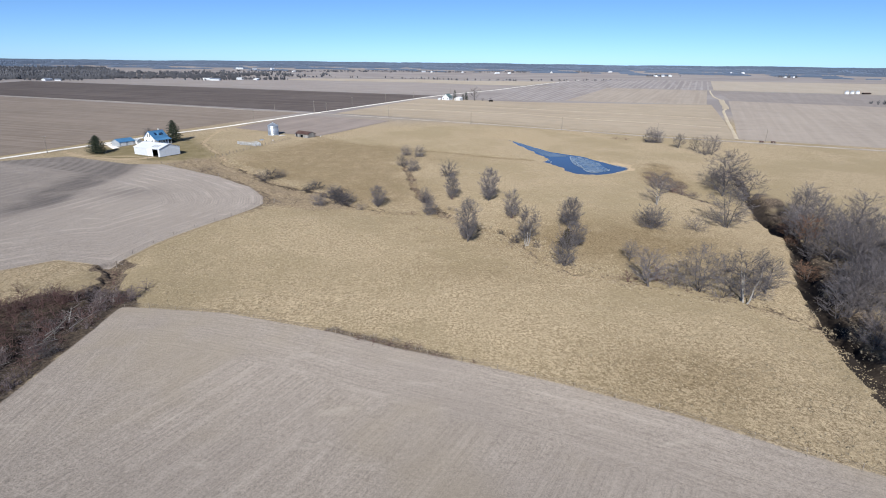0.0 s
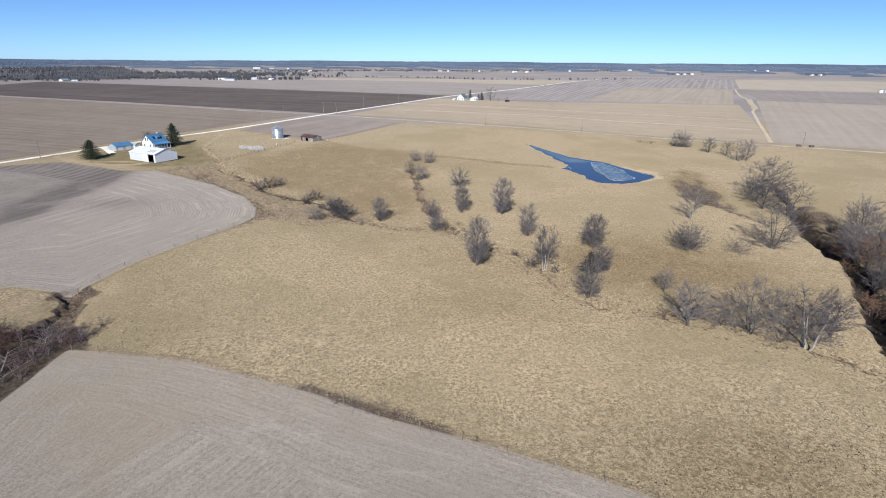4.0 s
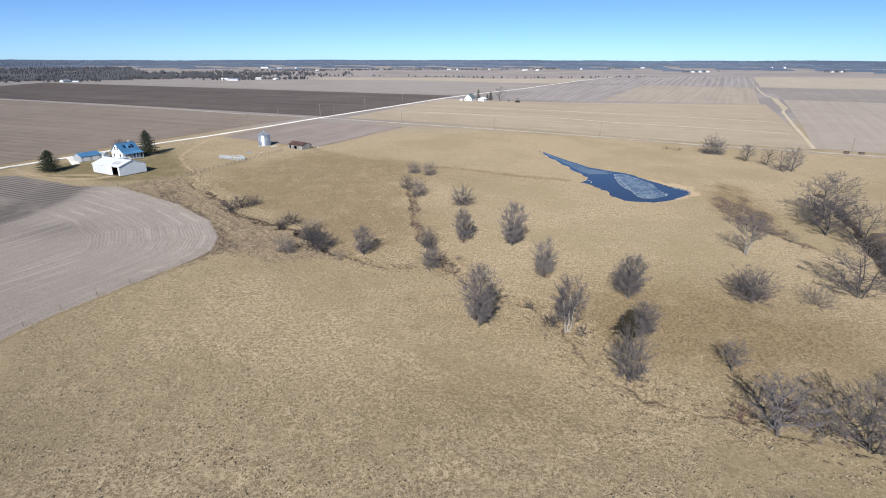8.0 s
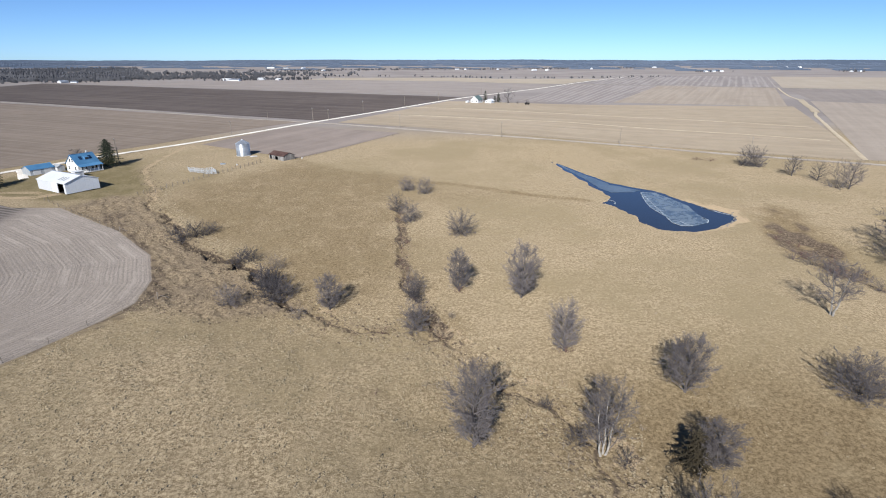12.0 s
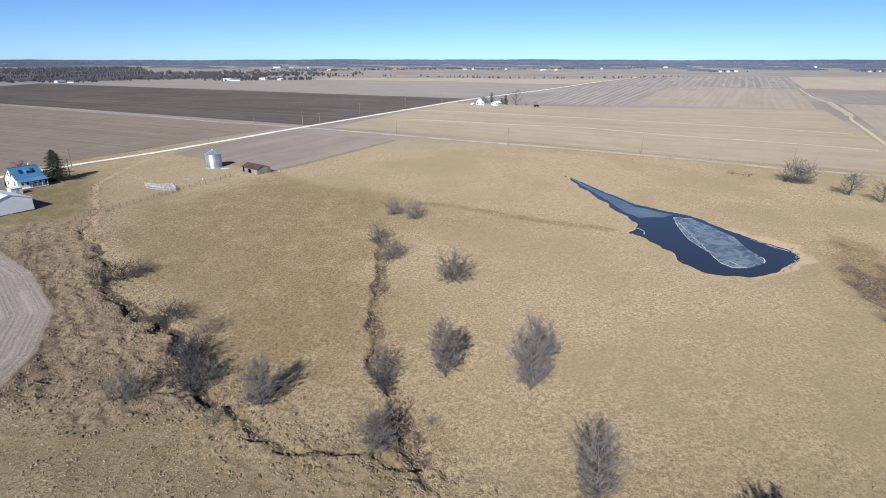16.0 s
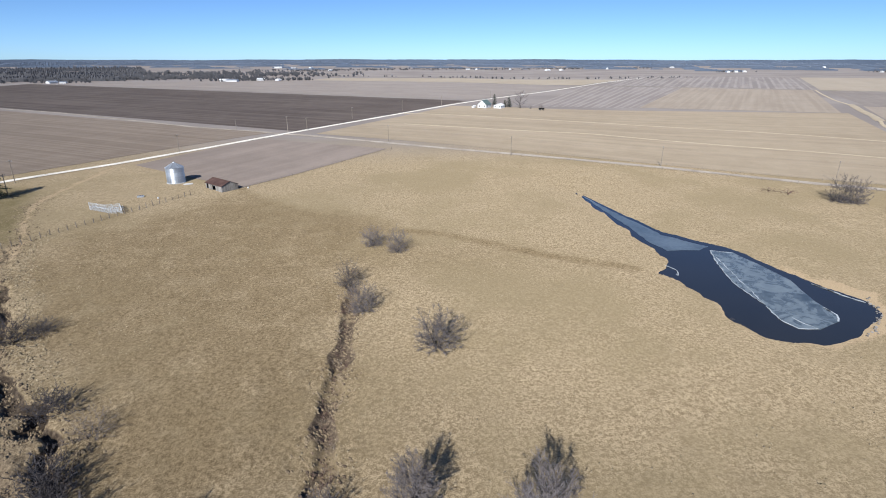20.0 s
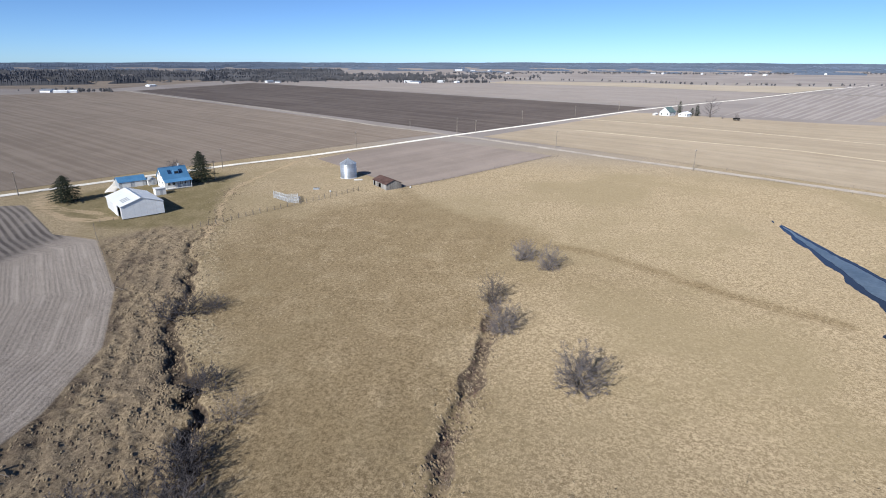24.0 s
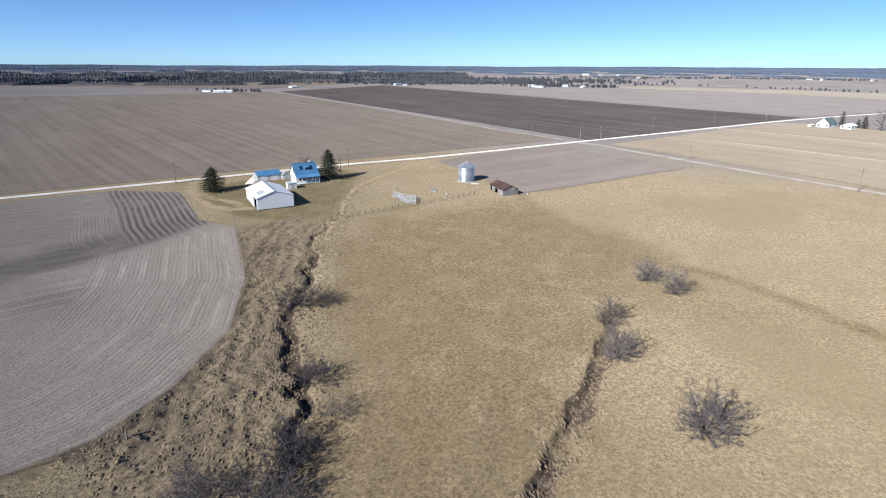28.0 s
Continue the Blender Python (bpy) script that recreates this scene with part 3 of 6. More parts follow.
    soil = np.maximum(soil, 0.52 * (1 - step(edge, 0.3, 1.5)))
    hollow = 1 - step(signed(P, lin(98, 188, 96, 203, 98, 216, 106, 235, 118, 243, 122, 236, 118, 215, 113, 200, 110, 186, 112, 174, 106, 178)) + 9 * (rough_noise(P, 7.0, 74) - 0.5), -5, 3)
    soil = np.maximum(soil, hollow * np.clip(0.2 + 0.75 * rough_noise(P, 4.0, 75) * (1 - 0.5 * step(y, 212, 232)), 0, 1))
    path = along_line(P, lin(-50, 310, -40, 298, -20, 286, 0, 274, 18, 271, 34, 261, 48, 253.5, 60, 249))
    short = np.clip(0.75 * 1.25 * bell(x, y, -14, 194, 26, 26) + 0.8 * bell(x, y, 40, 140, 34, 16) + 0.8 * (1 - step(path, 0.8, 3.2)) + 0.9 * bell(x, y, 66, 128, 26, 16) + 0.8 * bell(x, y, 42, 66, 16, 10) + 0.6 * bell(x, y, -5, 255, 40, 12) + 0.5 * bell(x, y, 20, 110, 25, 10) + 0.8 * bell(x, y, -55, 262, 30, 14), 0, 1)
    dam = (1 - step(D["pond"] + 5 * (rough_noise(P, 4.0, 72) - 0.5), 1.5, 6.5)) * step(x, 62, 88) * step(-y, -262, -244)
    pale = np.maximum(0.8 * dam, 0.6 * np.exp(-(D["pond"] / 1.6) ** 2) * (0.5 + 0.7 * rough_noise(P, 5.0, 73)))
    pale = np.maximum(pale, 0.62 * np.clip(1.8 * rough_noise(P, 6.0, 44) - 0.4, 0, 1) * (1 - step(np.abs(D["creek"] - 3.0), 0.6, 2.6)) * step(x, -22, -12) * step(-x, -50, -40))
    ledge = along_line(P, lin(46, 121, 53, 119, 60, 118))
    pale = np.maximum(pale, 0.62 * np.clip(1.7 * rough_noise(P, 3.0, 62) - 0.3, 0, 1) * (1 - step(ledge, 0.8, 3)))
    pale = np.maximum(pale, 0.6 * (1 - step(D["creek"], 1.2, 2.8)) * step(y, 236, 256))
    pale = np.maximum(pale, 0.5 * bell(x, y, -84, 114, 16, 9) + 0.45 * (1 - step(np.abs(D["gully"] - 2.8), 0.5, 1.6)))
    crest = along_line(P, lin(80, 209, 84, 203, 88, 193, 91.5, 186, 97, 180, 102.5, 173, 108, 165))
    pale = np.maximum(pale, 0.62 * np.clip(1.7 * rough_noise(P, 5.0, 63) - 0.2, 0, 1) * (1 - step(crest, 0.8, 3.2)))
    for lane, w in ((lin(-165, 270, -156, 261, -144, 255, -130, 251, -121, 252, -117.5, 256), 0.66), (lin(-160, 265.5, -148.6, 259.3, -137, 257.5, -125, 258), 0.6)):
        away = np.abs(along_line(P, lane) - 0.9)
        pale = np.maximum(pale, w * (1 - step(away, 0.5, 1.5)))
    pale = np.maximum(pale, 0.55 * bell(x, y, -122, 256, 8, 4))
    # bare ground darkens along ditch and creek beds, less farther into the brush
    wet = np.maximum.reduce(((1 - step(D["brush"], 2.5, 7)) * step(-y, -104, -98), 0.6 * (1 - step(D["brush"], 8, 14)) * step(-y, -110, -104), 1 - step(D["woods"], 2, 4.5), 0.8 * (1 - step(D["creek"], 0.6, 1.8)) * creek_depth(P)))
    short = np.maximum(short, 0.95 * hollow)
    short = np.maximum(short, 0.85 * (1 - step(signed(P, MEADOW) + 18 * rough_noise(P, 14.0, 55) - 9 + 6 * rough_noise(P, 3.0, 56) - 3, -9, 7)))
    tall = 1 - 0.75 * step(y - np.interp(x, CREEK[11:, 0] / K, CREEK[11:, 1] / K), -4, 6) * (D["creek"] > 5)
    lawn = 1 - step(D["yard"], -3, 3)
    brow = x + 114 + 0.03 * (y - 190) + 5 * (rough_noise(P, 16.0, 71) - 0.5)
    damp = np.clip(0.95 * np.exp(-((brow + 5) / 7) ** 2) * step(y, 150, 185) * step(-brow, -4, 3) + 0.5 * step(-brow, -9, 7) * step(y, 135, 170) + 0.5 * bell(x, y, -96, 190, 14, 8), 0, 1)
    corner = along_line(P, lin(-104, 236, -112, 239, -122, 242.5, -146, 254, -166, 262))
    turned = step(-corner, -25, -21) * step(-x, 113, 118) * step(-y, -262, -250) * step(y + 0.6 * (x + 118), 190, 206)
    away = step(y - 0.1 * x, 345, 440) + step(-x, 190, 260) + step(x, 300, 420)
    for key, v in (("soil", soil), ("short", short), ("pale", pale), ("lawn", lawn), ("damp", damp), ("wet", wet), ("belt", belt), ("rut", np.where(y < 240, track, 50)), ("turning", corner), ("turned", turned), ("trackside", track + 3 * rough_noise(P, 7.0, 57)), ("tall", tall), ("field_south", D["south"]), ("field_west", D["west"]), ("far", np.clip(away, 0, 1))):
        me.attributes.new(key, "FLOAT", "POINT").data.foreach_set("value", v.astype(np.float32))
    me.materials.append(M["ground"])
    me.update()
    me.validate()
    return tagged(new("ground", me), "dry tan winter pasture and harvested bare fields", "ground", kind="structure")


build_ground()


def patch_of(name, corners, label, a, b, period, strength, lift=0.1, cells=40, stripe=0.0):
    """A field between four corners; its rows run from the first corner to the second."""
    c = lin(*corners)
    s = np.linspace(0, 1, cells + 1)
    S, T = np.meshgrid(s, s)
    S, T = S.ravel()[:, None], T.ravel()[:, None]
    P = (c[0] * (1 - S) + c[1] * S) * (1 - T) + (c[3] * (1 - S) + c[2] * S) * T
    z = land(P)[0] + lift
    w = (np.hypot(*(c[3] - c[0])) + np.hypot(*(c[2] - c[1]))) / 2
    l = (np.hypot(*(c[1] - c[0])) + np.hypot(*(c[2] - c[3]))) / 2
    n = cells + 1
    faces = [(j * n + i, j * n + i + 1, (j + 1) * n + i + 1, (j + 1) * n + i) for j in range(cells) for i in range(cells)]
    ob = raw(name, np.column_stack([P, z]).tolist(), faces, field_material(name + "_soil", a, b, period, strength, stripe))
    ob.data.attributes.new("across", "FLOAT", "POINT").data.foreach_set("value", (T.ravel() * w).astype(np.float32))
    ob.data.attributes.new("along", "FLOAT", "POINT").data.foreach_set("value", (S.ravel() * l).astype(np.float32))
    return tagged(ob, label, "field", kind="structure")


patch_of("field_1", (-80, 433, -619, 706, -800, 360, -212, 212), "brown harvested field with faint stubble rows", (0.17, 0.136, 0.108), (0.235, 0.192, 0.154), 4, 0.4)
patch_of("field_2", (-66, 441, -612, 716, -650, 1010, 34, 672), "dark freshly tilled flat field", (0.078, 0.063, 0.056), (0.125, 0.103, 0.09), 6, 0.5)
patch_of("field_3", (40, 690, -655, 1025, -240, 1180, 218, 1022), "pale grey harvested field", (0.22, 0.19, 0.17), (0.28, 0.245, 0.22), 40, 0.2, 0.14)
# far field colours lifted and stripes softened, painting in a little distance haze
patch_of("field_4", (-54, 431, 203, 317, 334, 578, 20, 613), "tan hay field with pale mown lines", (0.265, 0.215, 0.155), (0.34, 0.28, 0.205), 8, 0.3)
patch_of("field_5", (88, 622, 225, 1012, 360, 972, 182, 624), "grey field with long tilled stripes", (0.21, 0.182, 0.168), (0.285, 0.255, 0.235), 9, 0.4, stripe=0.35)
patch_of("field_6", (184, 624, 362, 970, 512, 905, 330, 580), "tan and brown harvested field", (0.255, 0.212, 0.17), (0.32, 0.272, 0.22), 8, 0.3, stripe=0.1)
patch_of("field_7", (400, 650, 520, 895, 900, 715, 640, 480), "brown harvested field with faint rows", (0.195, 0.168, 0.15), (0.25, 0.218, 0.195), 8, 0.2)
patch_of("field_8", (205, 318.5, 393, 644, 634, 474, 430, 215), "grey brown field along the dirt road", (0.255, 0.215, 0.178), (0.32, 0.272, 0.225), 8, 0.2, stripe=0.06)
patch_of("field_9", (264, 1032, 489, 1571, 812, 1440, 522, 918), "grey field with pale tilled stripes", (0.205, 0.18, 0.168), (0.29, 0.26, 0.24), 13, 0.4, 0.2, stripe=0.3)
patch_of("field_10", (526, 910, 817, 1436, 1300, 1300, 900, 722), "pale tan stubble field", (0.30, 0.255, 0.20), (0.35, 0.30, 0.24), 40, 0.2, 0.2)
patch_of("field_11", (-107, 349, -76, 412, -10, 386, -50, 312), "grey bare field beside the grain bin", (0.20, 0.165, 0.142), (0.265, 0.22, 0.19), 12, 0.35)
patch_of("field_12", (226, 1040, 370, 1290, -230, 1290, -250, 1180), "pale tan strip of stubble", (0.30, 0.255, 0.195), (0.35, 0.30, 0.235), 40, 0.3, 0.16)
patch_of("field_13", (-690, 745, -780, 1090, -1500, 900, -1300, 500), "brown field beside far farm buildings", (0.16, 0.13, 0.105), (0.23, 0.19, 0.15), 30, 0.4, 0.2)


def ribbon(name, pts, width, material, label, lift):
    """A road of even width with a low crown."""
    line = lin(*pts)
    d = np.r_[0, np.cumsum(np.hypot(*np.diff(line, axis=0).T))]
    s = np.r_[np.arange(0, d[-1], 6.0), d[-1]]
    c = np.column_stack([np.interp(s, d, line[:, k]) for k in (0, 1)])
    ker = np.array([1, 2, 3, 2, 1]) / 9
    for k in (0, 1):
        c[2:-2, k] = np.convolve(c[:, k], ker, "valid")
    t = np.gradient(c, axis=0)
    t /= np.hypot(*t.T)[:, None]
    side = np.column_stack([-t[:, 1], t[:, 0]])
    verts, faces, prof = [], [], ((-0.5, -0.12), (-0.46, 0.03), (-0.2, 0.09), (0.0, 0.12), (0.2, 0.09), (0.46, 0.03), (0.5, -0.12))
    base = land(c)[0]
    for i in range(len(c)):
        for o, h in prof:
            jig = 1 + 0.06 * math.sin(i * 1.7 + o * 9) + 0.05 * math.sin(i * 0.6)
            p = c[i] + side[i] * o * width * jig
            verts.append((p[0], p[1], base[i] + h + lift))
    m = len(prof)
    for i in range(len(c) - 1):
        for j in range(m - 1):
            faces.append((i * m + j, i * m + j + 1, (i + 1) * m + j + 1, (i + 1) * m + j))
    return tagged(raw(name, verts, faces, material, smooth=True), label, "road", kind="structure")


ribbon("road_1", (-330, 0, -200, 220, -170, 268, -137, 320, -123.5, 340.5, -109, 360, -94, 384, -72, 427, 17.5, 622, 101, 787, 235, 1038, 303, 1165, 445, 1394), 3.3, M["gravel"], "straight pale gravel country road", 0.2)
ribbon("road_2", (-73, 428, -80, 436, -130, 457, -274, 544, -447, 622.5, -625, 712), 3.6, M["dirt_road"], "pale dirt lane between fields", 0.16)
ribbon("road_3", (-72, 429, -60, 427, -44, 418, -6, 399, 27, 383.5, 46, 377, 106, 354.5, 153, 330, 202, 308, 270, 276, 420, 205), 4.2, M["dirt_road"], "grey dirt road along the pasture", 0.16)
ribbon("driveway", (-155, 291, -152, 288, -149, 283.5, -146, 279.5, -143, 277), 3.4, M["gravel"], "pale gravel driveway to the barn", 0.1)
ribbon("road_4", (225, 1020, 297, 1008, 370, 981, 460, 955, 515, 908, 606, 842, 672, 806, 800, 755, 1000, 675), 5.0, M["dirt_road"], "far pale lane between fields", 0.25)

for k, pts in enumerate(((-20, 548, 12, 537, 60, 519, 120, 500, 165, 479, 216, 450, 250, 425), (-10, 478, 18, 465, 53, 451, 98, 444, 133, 424, 167, 406, 198, 390, 225, 372))):
    ribbon("grass_strip_%d" % (k + 1), pts, 3.0, M["hay_line"], "pale mown line across the hay field", 0.12)
ribbon("waterway", (204, 318, 220, 348, 253, 411, 276, 453, 300, 497, 320, 526, 355, 590, 390, 655, 417, 718, 470, 820, 518, 908), 2.6, M["hay_line"], "pale grass waterway between fields", 0.18)
ribbon("waterway_fan", (316, 520, 335, 552, 360, 600, 396, 664), 6.5, M["hay_line"], "broad pale grass patch in the waterway", 0.22)

# pond: open water and a sheet of thin ice
def water_material():
    n = Nodes("dark_pond_water", 0.06, 0, 0.5)
    rip = n.noise(1.6, 3, 0.6)
    return n.done(n.mix(n.noise(0.08, 3), (0.022, 0.024, 0.026), (0.036, 0.036, 0.035)), n.bump(rip, 0.12, 0.03))


def ice_material():
    n = Nodes("thin_pale_ice", 0.25, 0, 0.5)
    f = n.noise(0.22, 5, 0.65, distort=1.5)
    return n.done(n.mix(n.ramp(f, 0.3, 0.7), (0.075, 0.098, 0.115), (0.25, 0.295, 0.32)), n.bump(n.noise(3, 3), 0.1, 0.02), n.ramp(f, 0.2, 0.8, 0.12, 0.45))


def sheet(name, outline, z, material, label, thick):
    bm = bmesh.new()
    f = bm.faces.new([bm.verts.new((p[0], p[1], z)) for p in outline])
    if f.normal.z < 0:
        f.normal_flip()
    ext = bmesh.ops.extrude_face_region(bm, geom=[f])
    bmesh.ops.translate(bm, vec=(0, 0, thick), verts=[v for v in ext["geom"] if isinstance(v, bmesh.types.BMVert)])
    bmesh.ops.recalc_face_normals(bm, faces=bm.faces)
    return tagged(part(name, bm, material), label, "water" if "water" in name else "ice", kind="structure")


def wavy(outline, amp, seed, pieces=6):
    """An outline with more, slightly uneven points."""
    rnd, out = random.Random(seed), []
    for a, b in zip(outline, np.roll(outline, -1, 0)):
        n = max(1, int(np.hypot(*(b - a)) / pieces))
        for i in range(n):
            p = a + (b - a) * i / n
            out.append((p[0] + rnd.uniform(-amp, amp), p[1] + rnd.uniform(-amp, amp)))
    return np.array(out)


mid = POND.mean(0)
grown = np.array([p + (p - mid) / np.hypot(*(p - mid)) * 2.6 for p in POND])
sheet("water", grown, WATER - 0.2, water_material(), "dark blue farm pond reflecting sky", 0.2)
M["ice"] = ice_material()
ICE = wavy(lin(82.6, 262, 87.5, 260.5, 89.5, 252.6, 91.2, 244, 90.4, 238.7, 89.7, 233.5, 90, 227.8, 88.6, 225.2, 83.5, 222.2, 79.8, 222.5, 78.6, 225.5, 79.3, 232, 78.5, 241.3, 80.1, 252.2), 0.12, 3, 2)
FILM = wavy(lin(64.4, 317, 66.2, 300, 68.8, 282, 70.2, 268, 72.2, 262, 80, 262.5, 83.5, 265, 75.4, 274, 73, 284, 70, 293, 66, 309), 0.25, 4, 2)
M["film"] = worn("dull_ice_film", (0.07, 0.092, 0.112), (0.15, 0.185, 0.215), 0.35, 0.3, 0.0, 0.5, 0.1, 0.01)
sheet("ice_sheet_upper", FILM, WATER + 0.003, M["film"], "dull thin ice film over the narrow pond arm", 0.03)
sheet("ice_sheet", ICE, WATER + 0.004, M["ice"], "pale thin ice sheet floating on pond", 0.05)
M["rim"] = worn("white_broken_ice", (0.42, 0.46, 0.48), (0.66, 0.70, 0.72), 1.5, 0.5)


def strip(name, pts, width, label, seed):
    """A thin broken band of white ice."""
    line, rnd, left, right = wavy(lin(*pts), 0.18, seed, 1.2)[:-3], random.Random(seed), [], []
    for i, p in enumerate(line):
        t = line[min(i + 1, len(line) - 1)] - line[max(i - 1, 0)]
        n = np.array((-t[1], t[0])) / (np.hypot(*t) + 1e-6) * width * rnd.uniform(0.06, 0.42)
        left.append(p + n)
        right.append(p - n)
    return sheet(name, np.array(left + right[::-1]), WATER + 0.06, M["rim"], label, 0.03)


for k, (w, pts) in enumerate(((0.4, (82.6, 262, 80.1, 252.2, 78.5, 241.3, 79.3, 232)), (0.5, (79.2, 231, 78.6, 226, 79.8, 222.5, 83, 222.2)), (0.35, (82.8, 262.2, 85, 261.4, 87.4, 260.6)), (0.4, (88.4, 225, 90, 227.8, 89.8, 231)),
                              (0.6, (99, 233, 96.6, 237, 94.4, 242)), (0.4, (68, 252, 69.6, 248.8, 68.6, 245.6)))):
    strip("ice_rim", pts, w, "white broken rim of thin ice", 20 + k)


# ---- leafless trees ----
class Twigs:
    """Collects tapered limbs as one mesh."""

    def __init__(self):
        self.v, self.f = [], []

    def limb(self, pts, radii, sides):
        start = len(self.v)
        axis = (pts[-1] - pts[0]).normalized()
        q = axis.to_track_quat("Z", "Y")
        ring = [q @ Vector((math.cos(2 * math.pi * i / sides), math.sin(2 * math.pi * i / sides), 0)) for i in range(sides)]
        for p, r in zip(pts[:-1], radii[:-1]):
            self.v += [tuple(p + d * r) for d in ring]
        for k in range(len(pts) - 2):
            for i in range(sides):
                a, b = start + k * sides + i, start + k * sides + (i + 1) % sides
                self.f.append((a, b, b + sides, a + sides))
        tip, last = len(self.v), start + (len(pts) - 2) * sides
        self.v.append(tuple(pts[-1]))
        for i in range(sides):
            self.f.append((last + i, last + (i + 1) % sides, tip))


    def blade(self, a, b, r):
        """The last fine twig, a sliver."""
        o, side = len(self.v), (b - a).orthogonal().normalized() * r
        self.v += [tuple(a - side), tuple(a + side), tuple(b)]
        self.f.append((o, o + 1, o + 2))


def bend(rnd, start, way, length, n, wander, lift):
    pts, p, d = [start.copy()], start.copy(), way.normalized()
    for _ in range(n):
        d = (d + Vector((rnd.uniform(-1, 1), rnd.uniform(-1, 1), rnd.uniform(-1, 1))) * wander + Vector((0, 0, lift))).normalized()
        p = p + d * (length / n)
        pts.append(p.copy())
    return pts


def curve(rnd, s, e, n, sag, wander):
    """A bent limb from s to e that rises first and then spreads (sag below 0.5) or arches."""
    c = s + Vector(((e.x - s.x) * sag, (e.y - s.y) * sag, (e.z - s.z) * 0.5))
    w = (e - s).length * wander
    pts = []
    for i in range(n + 1):
        t = i / n
        p = s * (1 - t) ** 2 + c * 2 * t * (1 - t) + e * t * t
        if 0 < i < n:
            p += Vector((rnd.uniform(-w, w), rnd.uniform(-w, w), rnd.uniform(-w, w)))
        pts.append(p)
    return pts


def grow(seed, stems=1, limbs=20, branches=6, twigs=6, sprigs=4, rx=0.32, cz=0.56, rz=0.44, low=-0.75, thick=1.0, fine=1.0, sag=0.5, rise=0.2):
    """A tree one unit high whose limbs end on an egg-shaped crown: (trunk, crown)."""
    rnd = random.Random(seed)
    trunk, crown = Twigs(), Twigs()
    spines = []
    for s in range(stems):
        a = 2 * math.pi * (s + rnd.random() * 0.6) / stems
        tilt = 0.03 if stems == 1 else 0.10
        top = Vector((math.cos(a) * tilt * 1.6, math.sin(a) * tilt * 1.6, (0.8 if stems < 5 else 0.3) * rnd.uniform(0.9, 1.05)))
        foot = Vector((math.cos(a), math.sin(a), 0)) * (0.0 if stems == 1 else 0.02 + 0.002 * stems) - Vector((0, 0, 0.02))
        spine = curve(rnd, foot, top, 7, 0.5, 0.022)
        r = (0.024 if stems == 1 else 0.017 if stems < 5 else 0.009) * thick
        trunk.limb(spine, [r * (1.3 if i == 0 else 1 - i / 8.5) for i in range(8)], 6)
        spines.append((spine, r))
    for k in range(limbs):
        spine, r = spines[k % stems]
        v = low + (0.97 - low) * (k + rnd.random()) / limbs
        az = k * 2.39996 + rnd.uniform(-0.4, 0.4)
        q = math.sqrt(max(0, 1 - v * v)) * rnd.uniform(0.72, 1.12)
        end = Vector((math.cos(az) * rx * q, math.sin(az) * rx * q, cz + rz * v * rnd.uniform(0.85, 1.06)))
        u = min(0.95, max(0.05, (end.z - rise * rnd.uniform(0.6, 1.3) - 0.05) / max(0.1, spine[-1].z)))
        i = min(6, int(u * 7))
        at = spine[i].lerp(spine[i + 1], u * 7 - i)
        limb = curve(rnd, at, end, 5, sag, 0.038)
        ln = (end - at).length
        rl = r * (0.46 - 0.24 * u) * min(1, ln / 0.3)
        crown.limb(limb, [max(rl * (1 - i / 6.0), 0.0016) for i in range(6)], 4)
        for b in range(branches):
            ub = 0.22 + 0.78 * (b + rnd.random() * 0.9) / branches
            j = min(4, int(ub * 5))
            atb = limb[j].lerp(limb[j + 1], min(1, ub * 5 - j))
            wb = (limb[j + 1] - limb[j]).normalized() + Vector((rnd.uniform(-1, 1), rnd.uniform(-1, 1), rnd.uniform(-0.6, 0.9))) * 0.9
            lb = (0.10 + 0.10 * (1 - ub)) * rnd.uniform(0.6, 1.2)
            br = bend(rnd, atb, wb, lb, 2, 0.2, 0.05)
            crown.limb(br, [max(rl * 0.4, 0.0026 * fine), 0.0019 * fine, 0], 3)
            for t in range(twigs):
                ut = 0.1 + 0.9 * (t + rnd.random()) / twigs
                att = br[0].lerp(br[2], ut)
                wt = ((br[2] - br[0]).normalized() + Vector((rnd.uniform(-1, 1), rnd.uniform(-1, 1), rnd.uniform(-0.6, 0.9))) * 1.0).normalized()
                lt = lb * rnd.uniform(0.3, 0.6)
                crown.limb([att, att + wt * lt], [0.0018 * fine, 0], 3)
                for _ in range(sprigs):
                    atq = att + wt * lt * rnd.uniform(0.2, 1)
                    wq = wt + Vector((rnd.uniform(-1, 1), rnd.uniform(-1, 1), rnd.uniform(-0.6, 0.8))) * 1.1
                    crown.blade(atq, atq + wq.normalized() * lt * rnd.uniform(0.4, 0.9), 0.0017 * fine)
    return trunk, crown


def stock(name, label, category, bark, twig, seed, **kw):
    """A first tree, kept far below ground level until copied and then removed."""
    trunk, crown = grow(seed, **kw)
    root = thing(name, Matrix.Identity(4), label, category)
    raw("trunk", trunk.v, trunk.f, bark, root, smooth=True)
    raw("crown", crown.v, crown.f, twig, root)
    w = float(np.percentile([math.hypot(p[0], p[1]) for p in crown.v], 95))
    h = float(np.percentile([p[2] for p in crown.v], 99.3))
    return root, w, h


def plant(kind, x, y, high, wide, turn, group="", label="", sink=0.06):
    """Plants a copy at a plan place, high and wide in metres."""
    root, w, h = kind
    px, py = x * K, y * K
    ob = copy_thing(root, pose(px, py, ground_z(px, py) - sink, 0, 0, turn) @ Matrix.Diagonal((wide / (2 * w), wide / (2 * w), high / h, 1)))
    return tagged(ob, label, group=group)


